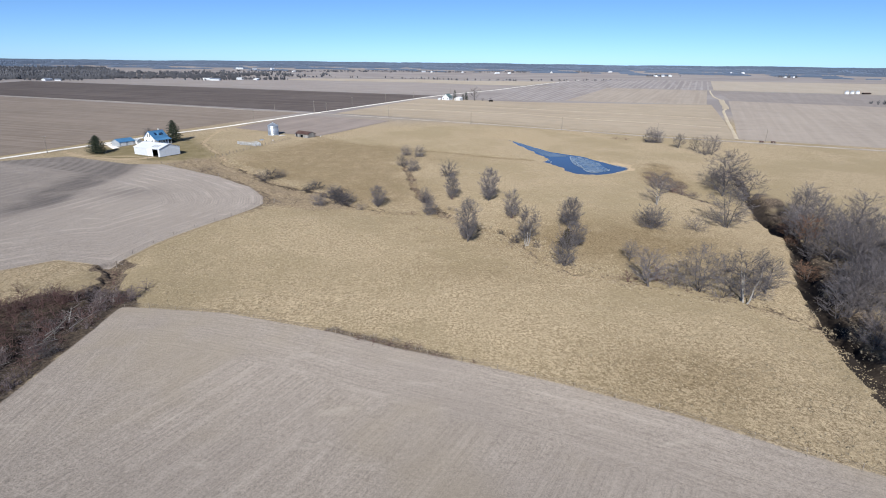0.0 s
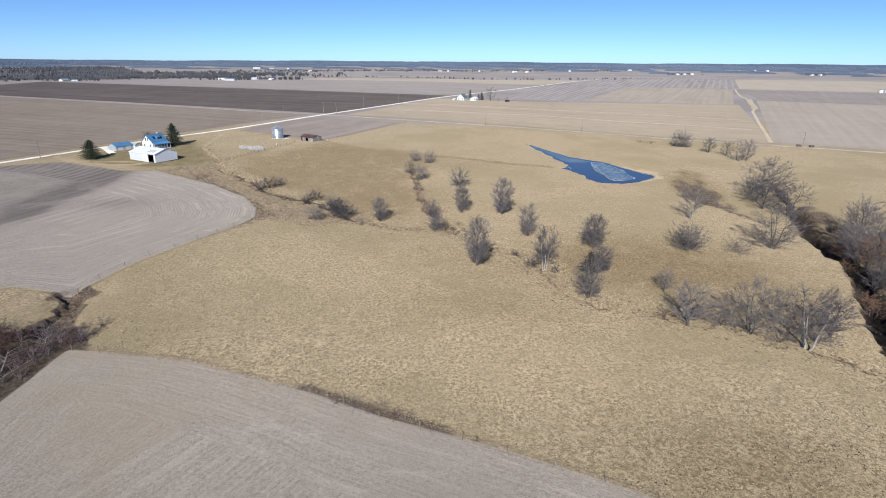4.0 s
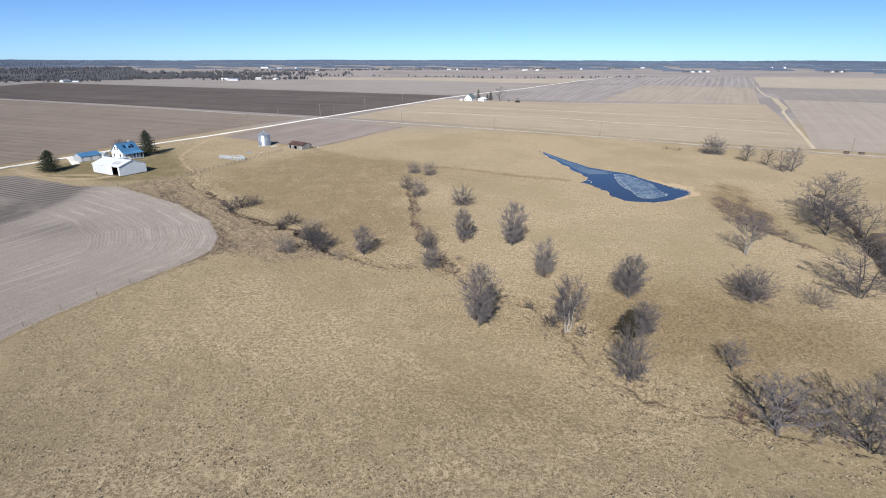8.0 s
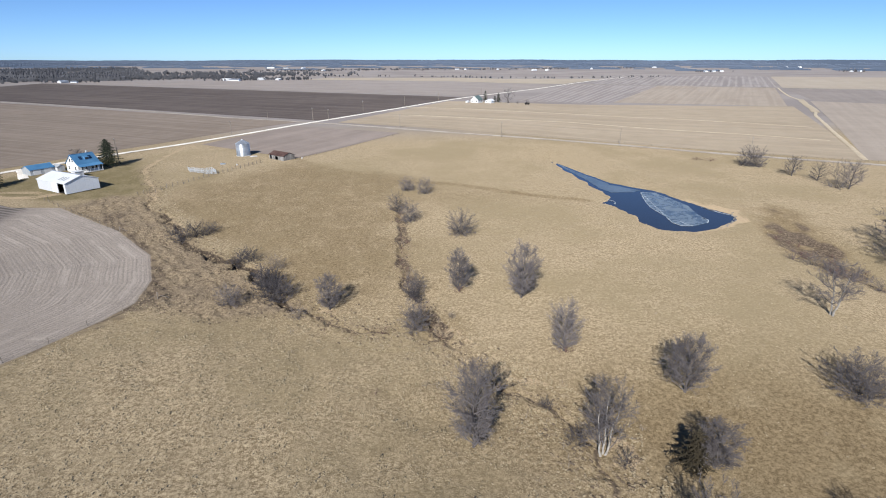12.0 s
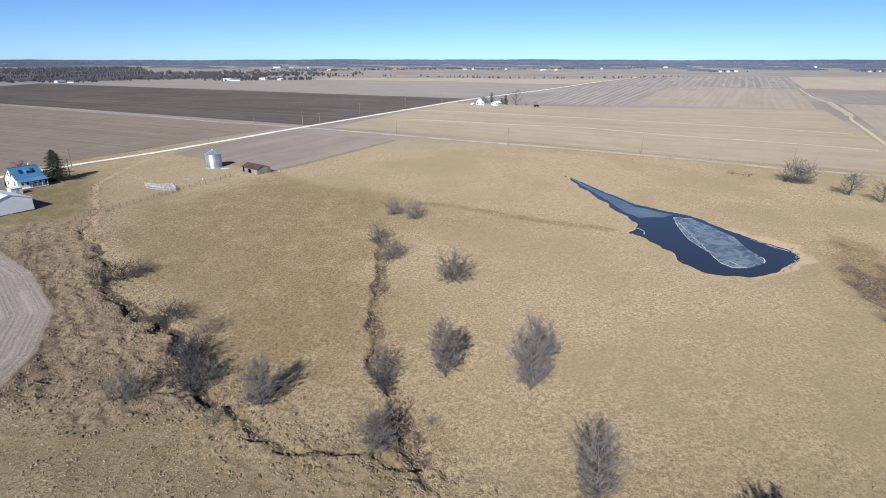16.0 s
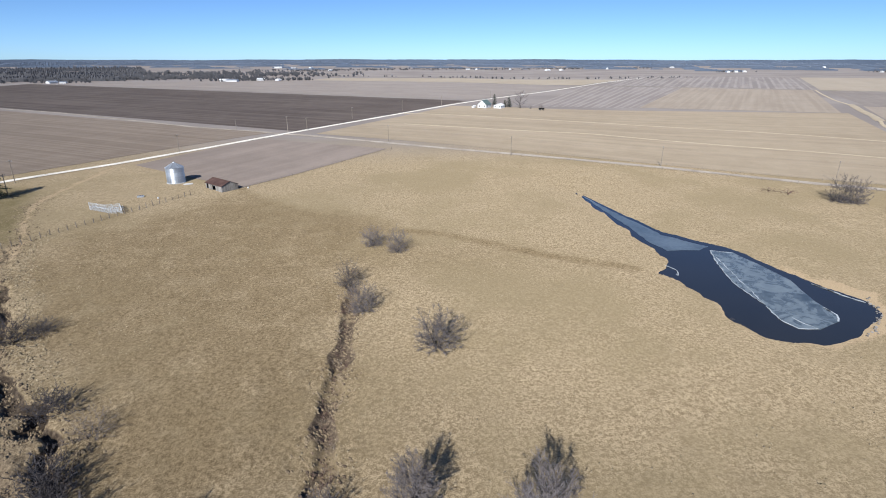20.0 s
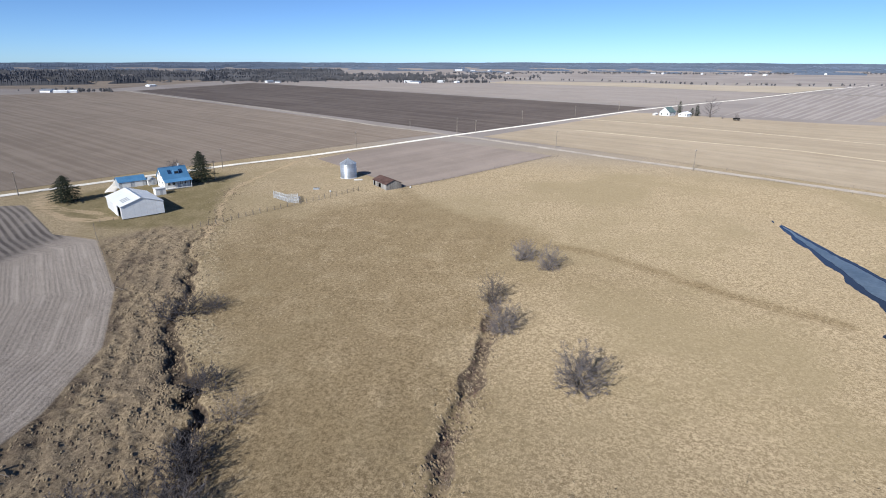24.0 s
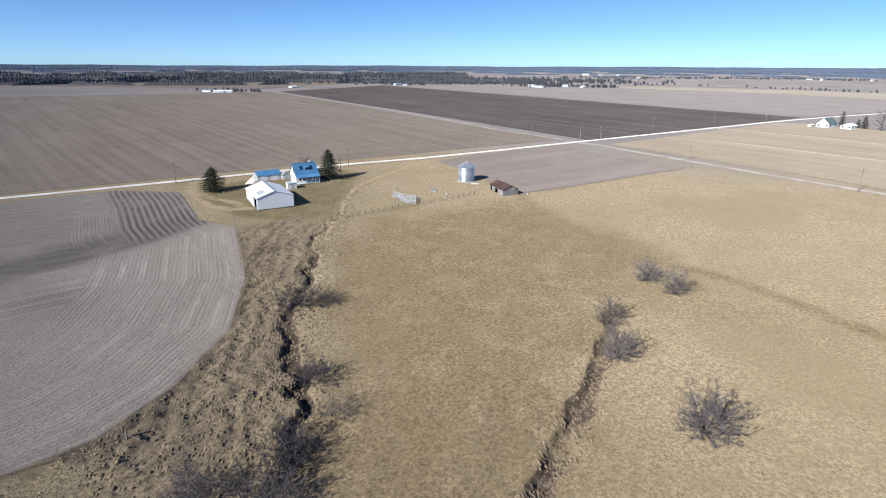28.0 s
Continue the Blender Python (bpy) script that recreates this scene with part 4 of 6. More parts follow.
TREES = [stock("bare_tree", "dense oval leafless grey pasture tree", "tree", M["bark"], M["twig"], 11 + i, limbs=36, branches=8, twigs=6, sprigs=7, low=lo, thick=0.72, fine=0.95) for i, lo in enumerate((-0.85, -0.7, -0.9, -0.95))]
THIN = [stock("slender_tree", "slender leafless grey tree", "tree", M["bark"], M["twig"], 101 + i, limbs=28, branches=6, twigs=4, sprigs=6, rx=0.36, low=-0.6, thick=0.8, fine=0.95, sag=0.5) for i in range(3)]
BIRCH = stock("pale_trunk_tree", "leafless tree with pale forked trunks", "tree", M["bark_pale"], M["twig"], 31, stems=3, limbs=28, branches=7, twigs=6, sprigs=7, low=-0.6, thick=0.8, fine=0.9)
FORK = stock("pale_trunk_tree", "open leafless tree with a pale forked trunk", "tree", M["bark_pale"], M["twig"], 33, stems=2, limbs=28, branches=6, twigs=5, sprigs=8, rx=0.48, cz=0.6, rz=0.4, low=-0.5, thick=1.1, fine=1.0, sag=0.42)
WIDE = [stock("spreading_tree", "wide leafless tree with low spreading limbs", "tree", M["bark"], M["twig"], 41 + i, stems=3, limbs=32, branches=6, twigs=5, sprigs=7, rx=0.46, cz=0.52, rz=0.46, low=-0.7, thick=0.7, fine=0.95, sag=0.52) for i in range(2)]
BUSHES = [stock("bush", "leafless grey multi-stemmed thorn bush", "bush", M["bark"], M["twig"], 51 + i, stems=7, limbs=32, branches=5, twigs=4, sprigs=5, rx=0.6, cz=0.42, rz=0.56, low=-0.75, fine=1.15, sag=0.5) for i in range(3)]
THORN = [stock("thorn_bush", "dense domed leafless grey thorn bush", "bush", M["bark"], M["twig"], 151 + i, stems=9, limbs=54, branches=6, twigs=5, sprigs=6, rx=0.62, cz=0.40, rz=0.58, low=-0.8, fine=1.3, sag=0.5) for i in range(2)]
RUSTY = stock("rust_leaved_tree", "small oak holding dry rusty leaves", "tree", M["bark"], M["twig_rust"], 61, stems=3, limbs=20, branches=5, twigs=5, sprigs=2, rx=0.5, low=-0.8, fine=2.6)
DARK = [stock("creek_bush", "dark leafless thicket rooted in the creek bank", "bush", M["twig_dark"], M["twig_dark"], 171 + i, stems=9, limbs=34, branches=5, twigs=5, sprigs=2, rx=0.75, cz=0.36, rz=0.6, low=-0.7, fine=3.4, sag=0.5) for i in range(2)]
LOW = [stock("brush_clump", "low reddish brown leafless brush clump", "brush", M["twig_red"], M["twig_red"], 71 + i, stems=4, limbs=13, branches=4, twigs=3, sprigs=4, rx=0.75, cz=0.35, rz=0.6, low=-0.6, fine=3.8, sag=0.5) for i in range(2)]
MAUVE = [stock("brush_clump", "low mauve grey leafless brush clump", "brush", M["twig_mauve"], M["twig_mauve"], 81 + i, stems=4, limbs=13, branches=4, twigs=3, sprigs=4, rx=0.75, cz=0.35, rz=0.6, low=-0.6, fine=3.8, sag=0.5) for i in range(2)]

# along the creek and over the pasture: x, y, height, width, kind
for i, (x, y, h, w, k) in enumerate(((16.3, 133.4, 12.6, 7.9, TREES[0]), (32.4, 133.6, 11.8, 7.6, BIRCH), (47.4, 145.0, 9.9, 8.2, TREES[1]), (32.6, 157.0, 9.7, 7.2, TREES[2]),
                                     (28.3, 176.3, 12.2, 8.8, TREES[3]), (16.1, 180.6, 9.8, 6.2, TREES[1]), (17.7, 214.9, 7.9, 10.0, THORN[0]), (0.6, 261.7, 5.4, 7.2, THORN[1]),
                                     (7.0, 258.0, 6.4, 7.4, THORN[0]), (-1.3, 240.1, 7.2, 7.2, THORN[0]), (3.4, 228.7, 6.8, 7.8, THORN[0]), (6.8, 180.6, 6.4, 6.4, THORN[1]),
                                     (7.7, 166.0, 6.9, 6.8, THORN[0]), (-9.2, 173.8, 7.8, 6.8, TREES[0]), (83.3, 166.6, 11.5, 11.0, FORK), (70.9, 143.4, 6.9, 11.0, THORN[1]), (38.2, 118.1, 10.6, 7.6, THORN[0]), (44.9, 130.7, 7.2, 6.4, TREES[2]))):
    plant(k, x, y, h, w * 0.9, i * 67, "pasture trees")
for i, (x, y, h, w, k) in enumerate(((-22, 178, 6.4, 8.4, DARK[0]), (-25, 185, 5.4, 7.4, DARK[1]), (-20, 179.6, 5.4, 7.2, THORN[1]), (-27, 188.6, 4.6, 6.0, DARK[0]), (-33.3, 199.5, 4.2, 6.4, DARK[1]), (-35.5, 200.8, 3.4, 5, DARK[0]), (-23.4, 184.2, 5.4, 7, DARK[0]), (-24.6, 186.8, 4.2, 6, DARK[1]), (-37, 199.4, 3.2, 5.4, DARK[0]),
                                     (-57.6, 215.5, 4.8, 7.6, DARK[0]), (-54.4, 218.2, 5.0, 8.0, DARK[1]), (-51.2, 220.6, 3.8, 6.2, THORN[0]), (-26, 195, 3.8, 7.6, BUSHES[2]), (14.4, 170.5, 1.6, 2.0, BUSHES[0]),
                                     (-29, 175, 5.0, 6.4, THORN[1]), (-14.5, 170, 3.0, 4.6, BUSHES[0]), (2, 164, 1.6, 3.0, LOW[1]), (27, 142.6, 2.0, 2.6, DARK[0]), (21, 147.4, 1.2, 1.8, LOW[1]),
                                     (29.5, 135, 3.2, 3.6, DARK[1]), (34.5, 131.5, 2.6, 3.0, DARK[0]), (32.8, 156.4, 1.8, 3.4, LOW[0]), (16.2, 180, 1.6, 2.6, LOW[1]), (7.2, 178, 3.4, 4.4, DARK[1]), (7, 170, 2.6, 3.6, DARK[0]))):
    plant(k, x, y, h, w, i * 83, "creek bushes")
for i, (x, y, h, w, k) in enumerate(((55.0, 119.5, 5.9, 4.8, THIN[1]), (53.4, 105.0, 9.7, 9.4, THIN[0]), (58.9, 104.4, 6.8, 9.2, BUSHES[0]), (63.0, 101.4, 11.4, 11.9, WIDE[0]), (70.6, 96.8, 13.4, 10.0, BIRCH),
                                     (75.8, 112, 5.4, 6.8, BUSHES[1]), (71.5, 142.2, 6.8, 9.6, BUSHES[2]), (82.8, 140.4, 5.2, 8.6, BUSHES[0]), (94.7, 145, 12.8, 15.4, WIDE[1]), (129, 203, 15.5, 19, WIDE[0]), (123, 199, 12, 15, BUSHES[0]),
                                     (125.4, 184, 12.6, 16.0, WIDE[1]), (121, 191, 13, 13, THIN[2]), (67, 99, 8, 8, BUSHES[2]), (56, 107, 4.5, 6.4, LOW[0]), (78, 101, 9, 9, THIN[1]), (74, 99, 7, 8, BUSHES[1]), (50, 108, 3, 5, LOW[1]))):
    plant(k, x, y, h, w, i * 47, "creek trees")
for i, (x, y, h, w, k) in enumerate(((143.4, 306, 9.6, 9.5, THORN[1]), (147, 304.5, 9.0, 9, THORN[0]), (151.3, 287, 8.6, 8.4, THIN[0]), (155.6, 278.5, 8, 8, THIN[2]), (155, 267, 11, 10, BUSHES[2]), (158.4, 265.6, 11, 9, THIN[1]), (133, 316, 1.6, 7, LOW[0]), (128, 319, 1.4, 6, LOW[1]))):
    plant(k, x, y, h, w, i * 59, "trees along the lane")

# cedar beside a pasture tree
def cedar_crown(h, r, rows, seed, needle_len):
    """Drooping sprays round a stem."""
    rnd, t = random.Random(seed), Twigs()
    for k in range(rows):
        u = (k + rnd.random()) / rows
        z = h * (0.06 + 0.92 * u)
        reach = r * (1 - u) ** 0.6 * (0.5 + 0.5 * min(1, u * 4)) * rnd.uniform(0.45, 1.25) + 0.12
        a = k * 2.399
        out = Vector((math.cos(a), math.sin(a), 0))
        tip = out * reach + Vector((0, 0, z - reach * 0.12))
        start = Vector((0, 0, z))
        t.limb([start, start.lerp(tip, 0.55) + Vector((0, 0, reach * 0.05)), tip], [0.05, 0.03, 0], 3)
        n = max(4, int(reach * 7))
        for q in range(n):
            uq = 0.2 + 0.8 * (q + rnd.random()) / n
            at = start.lerp(tip, uq)
            way = Vector((rnd.uniform(-1, 1), rnd.uniform(-1, 1), rnd.uniform(-0.55, 0.25))).normalized() + out * 0.5
            ln = needle_len * rnd.uniform(0.6, 1.3)
            t.limb([at, at + way.normalized() * ln], [0.085, 0], 3)
    return t


def conifer(name, x, y, h, r, seed, material, label, rows=150):
    px, py = x * K, y * K
    root = thing(name, pose(px, py, ground_z(px, py) - 0.05), label, "tree", "evergreens")
    part("trunk", roded((0, 0, 0), (0, 0, h * 0.96), h * 0.022, 0.03, sides=7), M["bark"], root)
    c = cedar_crown(h, r, rows, seed, 0.62)
    raw("crown", c.v, c.f, material, root)
    return root


conifer("cedar", 42.4, 131.0, 5.6, 2.9, 5, M["cedar"], "dark bronze cedar beside a leafless tree", 115)
conifer("spruce", -145.2, 263.3, 9.6, 6.0, 6, M["needle"], "dark green spruce on the farm lawn", 190)
conifer("spruce", -123.6, 298.4, 12.6, 6.0, 7, M["needle"], "tall dark green spruce beside the house", 220)
plant(THIN[2], -137, 300, 7.5, 7.5, 20, "farm trees", "small leafless tree behind the house")

# the wood along the eastern creek
rnd = random.Random(8)
WOOD = [THIN[0], THIN[1], WIDE[0], THIN[2], WIDE[1], BUSHES[0], RUSTY]
count = 0
while count < 84:
    u = rnd.random()
    i = min(len(WOODS_CREEK) - 2, int(u * (len(WOODS_CREEK) - 1)))
    f = rnd.random()
    p = (WOODS_CREEK[i] * (1 - f) + WOODS_CREEK[i + 1] * f) / K
    if p[1] > 162 or p[1] < 22:
        continue
    side = rnd.uniform(0.5, 28) * (1.0 if p[1] < 150 else 0.6)
    x, y = p[0] + side, p[1] + side * 0.35 + rnd.uniform(-4, 4)
    k = WOOD[int(rnd.random() * 6.25)]
    h = rnd.uniform(8, 13.5) * (0.75 if side < 7 else 1)
    plant(k, x, y, h, h * rnd.uniform(0.75, 1.0), rnd.uniform(0, 360), "creek wood")
    count += 1

# tall dry weeds in the gully and over the creek flat
WEED = stock("weed_clump", "dry reddish brown weed clump", "weeds", M["twig_red"], M["twig_red"], 201, stems=1, limbs=7, branches=2, twigs=2, sprigs=0, rx=0.6, cz=0.5, rz=0.5, low=-0.3, fine=7.0)
WEED_GREY = stock("weed_clump", "dry grey brown weed clump", "weeds", M["post"], M["post"], 202, stems=1, limbs=7, branches=2, twigs=2, sprigs=0, rx=0.6, cz=0.5, rz=0.5, low=-0.3, fine=7.0)
rnd = random.Random(19)
for i in range(150):
    u = rnd.random() * (len(GULLY) - 1.001)
    p = (GULLY[int(u)] * (1 - u % 1) + GULLY[int(u) + 1] * (u % 1)) / K
    h = rnd.uniform(0.5, 1.1)
    plant(WEED if rnd.random() < 0.75 else WEED_GREY, p[0] + rnd.uniform(-1.3, 1.3), p[1], h, h * 1.7, rnd.uniform(0, 360), "gully weeds")
for i in range(62):
    u = rnd.uniform(18, len(CREEK) - 1.01)
    p = (CREEK[int(u)] * (1 - u % 1) + CREEK[int(u) + 1] * (u % 1)) / K
    h = rnd.uniform(0.5, 1.1)
    plant(WEED_GREY if rnd.random() < 0.6 else WEED, p[0] + rnd.gauss(0, 7), p[1] + rnd.gauss(0, 6), h, h * 1.8, rnd.uniform(0, 360), "creek weeds")
for i in range(40):
    h = rnd.uniform(0.3, 0.7)
    plant(WEED_GREY, rnd.uniform(-40, 95), rnd.uniform(130, 250), h, h * 1.8, rnd.uniform(0, 360), "pasture weeds")

for i in range(45):
    u = rnd.random()
    h = rnd.uniform(0.5, 1.0)
    plant(WEED_GREY if rnd.random() < 0.7 else WEED, -14 + 16 * u + rnd.uniform(-0.6, 0.6), 81.8 - 7.2 * u + rnd.uniform(-0.3, 1.2), h, h * 2.0, rnd.uniform(0, 360), "field edge weeds")

# brush strip beside the southern field
rnd = random.Random(9)
for i in range(330):
    u = rnd.random()
    px = np.interp(u, (0, 0.35, 1), (-63, -65, -68)) + rnd.uniform(-16 if u < 0.4 else -10, 9.5)
    py = np.interp(u, (0, 0.35, 1), (104, 88, 40)) + rnd.uniform(-3, 3)
    if px > -56.8 + max(0, py - 96):
        continue
    k = (MAUVE if px > -66 and rnd.random() < 0.65 else LOW)[i % 2] if rnd.random() < 0.94 else BUSHES[i % 3]
    h = rnd.uniform(1.5, 3.1)
    plant(k, px, py, h, h * rnd.uniform(1.3, 1.9), rnd.uniform(0, 360), "ditch brush")
for x, y, h, w in ((-8, 78.4, 0.8, 2.4), (-5.5, 77.2, 0.9, 2.6), (-3, 76, 0.9, 2.4), (0, 74.8, 0.6, 2.0), (4.5, 72.6, 0.6, 2.0), (-66, 117, 1.6, 3), (-64, 112, 2.0, 3.4), (10, 70.2, 0.8, 1.4), (111, 205, 1.2, 3), (107, 200, 1.4, 3.4), (112, 195, 1.4, 3), (104, 212, 1.0, 2.6), (70, 247.4, 0.7, 1.6)):
    plant(LOW[int(abs(x)) % 2], x, y, h, w, x * 31, "low brush")
# thickets below the dam and rusty undergrowth along the wooded creek
for i, (x, y, h, w, k) in enumerate(((95.5, 197, 2.6, 5, MAUVE[0]), (98, 194, 3.6, 6.5, BUSHES[0]), (100.4, 190, 4.0, 7, BUSHES[1]), (102.4, 186.5, 3.6, 6.5, MAUVE[1]), (104.6, 182, 3.2, 5.6, BUSHES[2]), (99, 187, 2.4, 5, LOW[1]),
                                     (100, 199, 1.4, 4, LOW[0]), (103, 205, 1.2, 4, LOW[1]), (106, 211, 1.2, 4.4, LOW[0]), (101, 213, 1.0, 4, LOW[1]), (105, 218, 1.0, 3.4, LOW[0]), (103.6, 175, 1.2, 2.4, LOW[0]),
                                     (113.2, 143.5, 3.6, 7, RUSTY), (116, 146, 3.2, 6, RUSTY), (110, 138, 3.0, 6, RUSTY), (96, 112, 4.2, 7, RUSTY), (98, 116, 3.6, 6, RUSTY), (119, 152, 3.4, 6, RUSTY))):
    plant(k, x, y, h, w, i * 71, "creek thickets")
for kind in (WEED, WEED_GREY, *TREES, *THORN, *DARK, *THIN, BIRCH, FORK, *WIDE, *BUSHES, RUSTY, *LOW, *MAUVE):
    for o in (*kind[0].children, kind[0]):
        bpy.data.objects.remove(o)


# ---- farm buildings ----
ROAD_TURN = math.degrees(math.atan2(10.1, 5.4))   # the farm stands along the gravel road


def gable(width, length, eave, ridge, over, thick=0.12):
    """A roof of two slopes in the local frame: length runs in x, width in y."""
    slopes = []
    for s in (-1, 1):
        bm = bmesh.new()
        hw, hl = width / 2 + over, length / 2 + over
        drop = (ridge - eave) * over / (width / 2)
        n = max(3, int(2 * hl / 0.9))
        for k in range(n):
            xa, xb = -hl + 2 * hl * k / n, -hl + 2 * hl * (k + 1) / n
            for lo, hi, lift in ((xa, xb - 0.07, 0.0), (xb - 0.07, xb, 0.035)):
                v = [bm.verts.new(p) for p in ((lo, s * hw, eave - drop + lift), (hi, s * hw, eave - drop + lift), (hi, 0, ridge + lift), (lo, 0, ridge + lift))]
                w = [bm.verts.new((p.co.x, p.co.y, p.co.z - thick - lift)) for p in v]
                for q in ((v[0], v[1], v[2], v[3]), (w[3], w[2], w[1], w[0]), (v[0], w[0], w[1], v[1]), (v[1], w[1], w[2], v[2]), (v[2], w[2], w[3], v[3]), (v[3], w[3], w[0], v[0])):
                    bm.faces.new(q)
        bmesh.ops.recalc_face_normals(bm, faces=bm.faces)
        slopes.append(bm)
    return slopes


def end_wall(x, width, eave, ridge, thick, inward):
    """A gable wall as a five-sided slab."""
    bm = bmesh.new()
    out = [(-width / 2, 0), (width / 2, 0), (width / 2, eave), (0, ridge), (-width / 2, eave)]
    a = [bm.verts.new((x, y, z)) for y, z in out]
    b = [bm.verts.new((x + thick * inward, y, z)) for y, z in out]
    bm.faces.new(a)
    bm.faces.new(b[::-1])
    for i in range(5):
        j = (i + 1) % 5
        bm.faces.new((a[i], b[i], b[j], a[j]))
    bmesh.ops.recalc_face_normals(bm, faces=bm.faces)
    return bm


def shell(root, length, width, eave, ridge, wall, gaps=(), thick=0.15):
    """Four walls with door gaps (side, from, to, top) left open through the long walls."""
    hl, hw = length / 2, width / 2
    for x, d in ((-hl, 1), (hl, -1)):
        part("gable_wall", end_wall(x, width, eave - 0.08, ridge - 0.1, thick, d), wall, root)
    for s in (-1, 1):
        cuts = sorted(g for g in gaps if g[0] == s)
        x, bm = -hl + thick, bmesh.new()
        y0, y1 = (s * hw - thick, s * hw) if s > 0 else (s * hw, s * hw + thick)
        for _, a, b, top in cuts:
            box(bm, x, a, y0, y1, 0, eave - 0.06)
            if top < eave - 0.1:
                box(bm, a, b, y0, y1, top, eave - 0.06)
            x = b
        box(bm, x, hl - thick, y0, y1, 0, eave - 0.06)
        part("side_wall", bm, wall, root)


def window(root, m, w, h):
    """A framed window set on a wall; its face looks along local -y."""
    fr = bmesh.new()
    for a in ((-w / 2 - 0.08, -w / 2, -0.05, 0.03, -0.08, h + 0.08), (w / 2, w / 2 + 0.08, -0.05, 0.03, -0.08, h + 0.08), (-w / 2, w / 2, -0.05, 0.03, h, h + 0.08), (-w / 2, w / 2, -0.07, 0.03, -0.08, 0), (-w / 2, w / 2, -0.04, 0.02, h / 2 - 0.03, h / 2 + 0.03)):
        box(fr, *a)
    win = part("window", fr, M["white_paint"], root)
    win.matrix_local = m
    part("pane", boxed(-w / 2, w / 2, -0.025, 0.005, 0, h), M["glass"], win, "dark window glass")


def at_farm(x, y, extra=0.0, lift=0.0):
    px, py = x * K, y * K
    return pose(px, py, ground_z(px, py) + lift, 0, 0, ROAD_TURN + extra)


def white_barn():
    # local x runs from the open yard side to the gable end that faces the pasture, along the road's normal
    b = thing("barn", at_farm(-118.3, 264.6, 90, -0.1), "long white ribbed-metal pole barn with open doorway", "barn")
    length, width, eave, ridge = 18.2, 12.2, 4.0, 6.0
    shell(b, length, width, eave, ridge, M["white_metal"], ((1, -8.0, -4.2, 3.6),))
    for s, bm in zip((-1, 1), gable(width, length, eave, ridge, 0.25)):
        part("roof_slope", bm, M["white_metal"], b)
    bm = bmesh.new()
    box(bm, -length / 2 - 0.25, length / 2 + 0.25, -0.22, 0.22, ridge + 0.0, ridge + 0.07)
    part("ridge_cap", bm, M["galv"], b)
    part("sliding_door", boxed(-4.1, -0.4, width / 2 + 0.03, width / 2 + 0.09, 0.05, 3.7), M["white_metal"], b, "white sliding door pushed aside")
    part("door_rail", boxed(-8.2, -0.2, width / 2 + 0.02, width / 2 + 0.12, 3.74, 3.86), M["galv"], b)
    for s in (-1, 1):
        for x in np.arange(-length / 2 + 0.6, length / 2 - 0.3, 0.9):
            if s > 0 and -8.3 < x < -0.2:
                continue
            y = s * width / 2
            part("wall_rib", boxed(x - 0.02, x + 0.02, min(y, y + s * 0.012), max(y, y + s * 0.012), 0.1, eave - 0.15), M["white_metal"], b)
    for x, s in ((-length / 2, -1), (length / 2, 1)):
        for y in np.arange(-width / 2 + 0.5, width / 2, 0.9):
            top = ridge - 0.2 - (ridge - eave) * abs(y) / (width / 2)
            part("wall_rib", boxed(min(x, x + s * 0.012), max(x, x + s * 0.012), y - 0.02, y + 0.02, 0.1, top), M["white_metal"], b)
    for x in (-6.2, -4.6, -3.0):
        s = 1
        a = math.atan2(ridge - eave, width / 2)
        m = pose(x, s * width * 0.3, eave + (ridge - eave) * 0.4 + 0.09, -math.degrees(a) * s)
        bm = boxed(-0.42, 0.42, -1.2, 1.2, -0.02, 0.02)
        part("skylight", bm, M["grey_wall"], b, "grey translucent roof panel").matrix_local = m
    # floor coloured near black to paint in the barn's inner shade
    part("floor_slab", boxed(-length / 2 + 0.2, length / 2 - 0.2, -width / 2 + 0.2, width / 2 - 0.2, 0.1, 0.16), M["dark_in"], b)


white_barn()


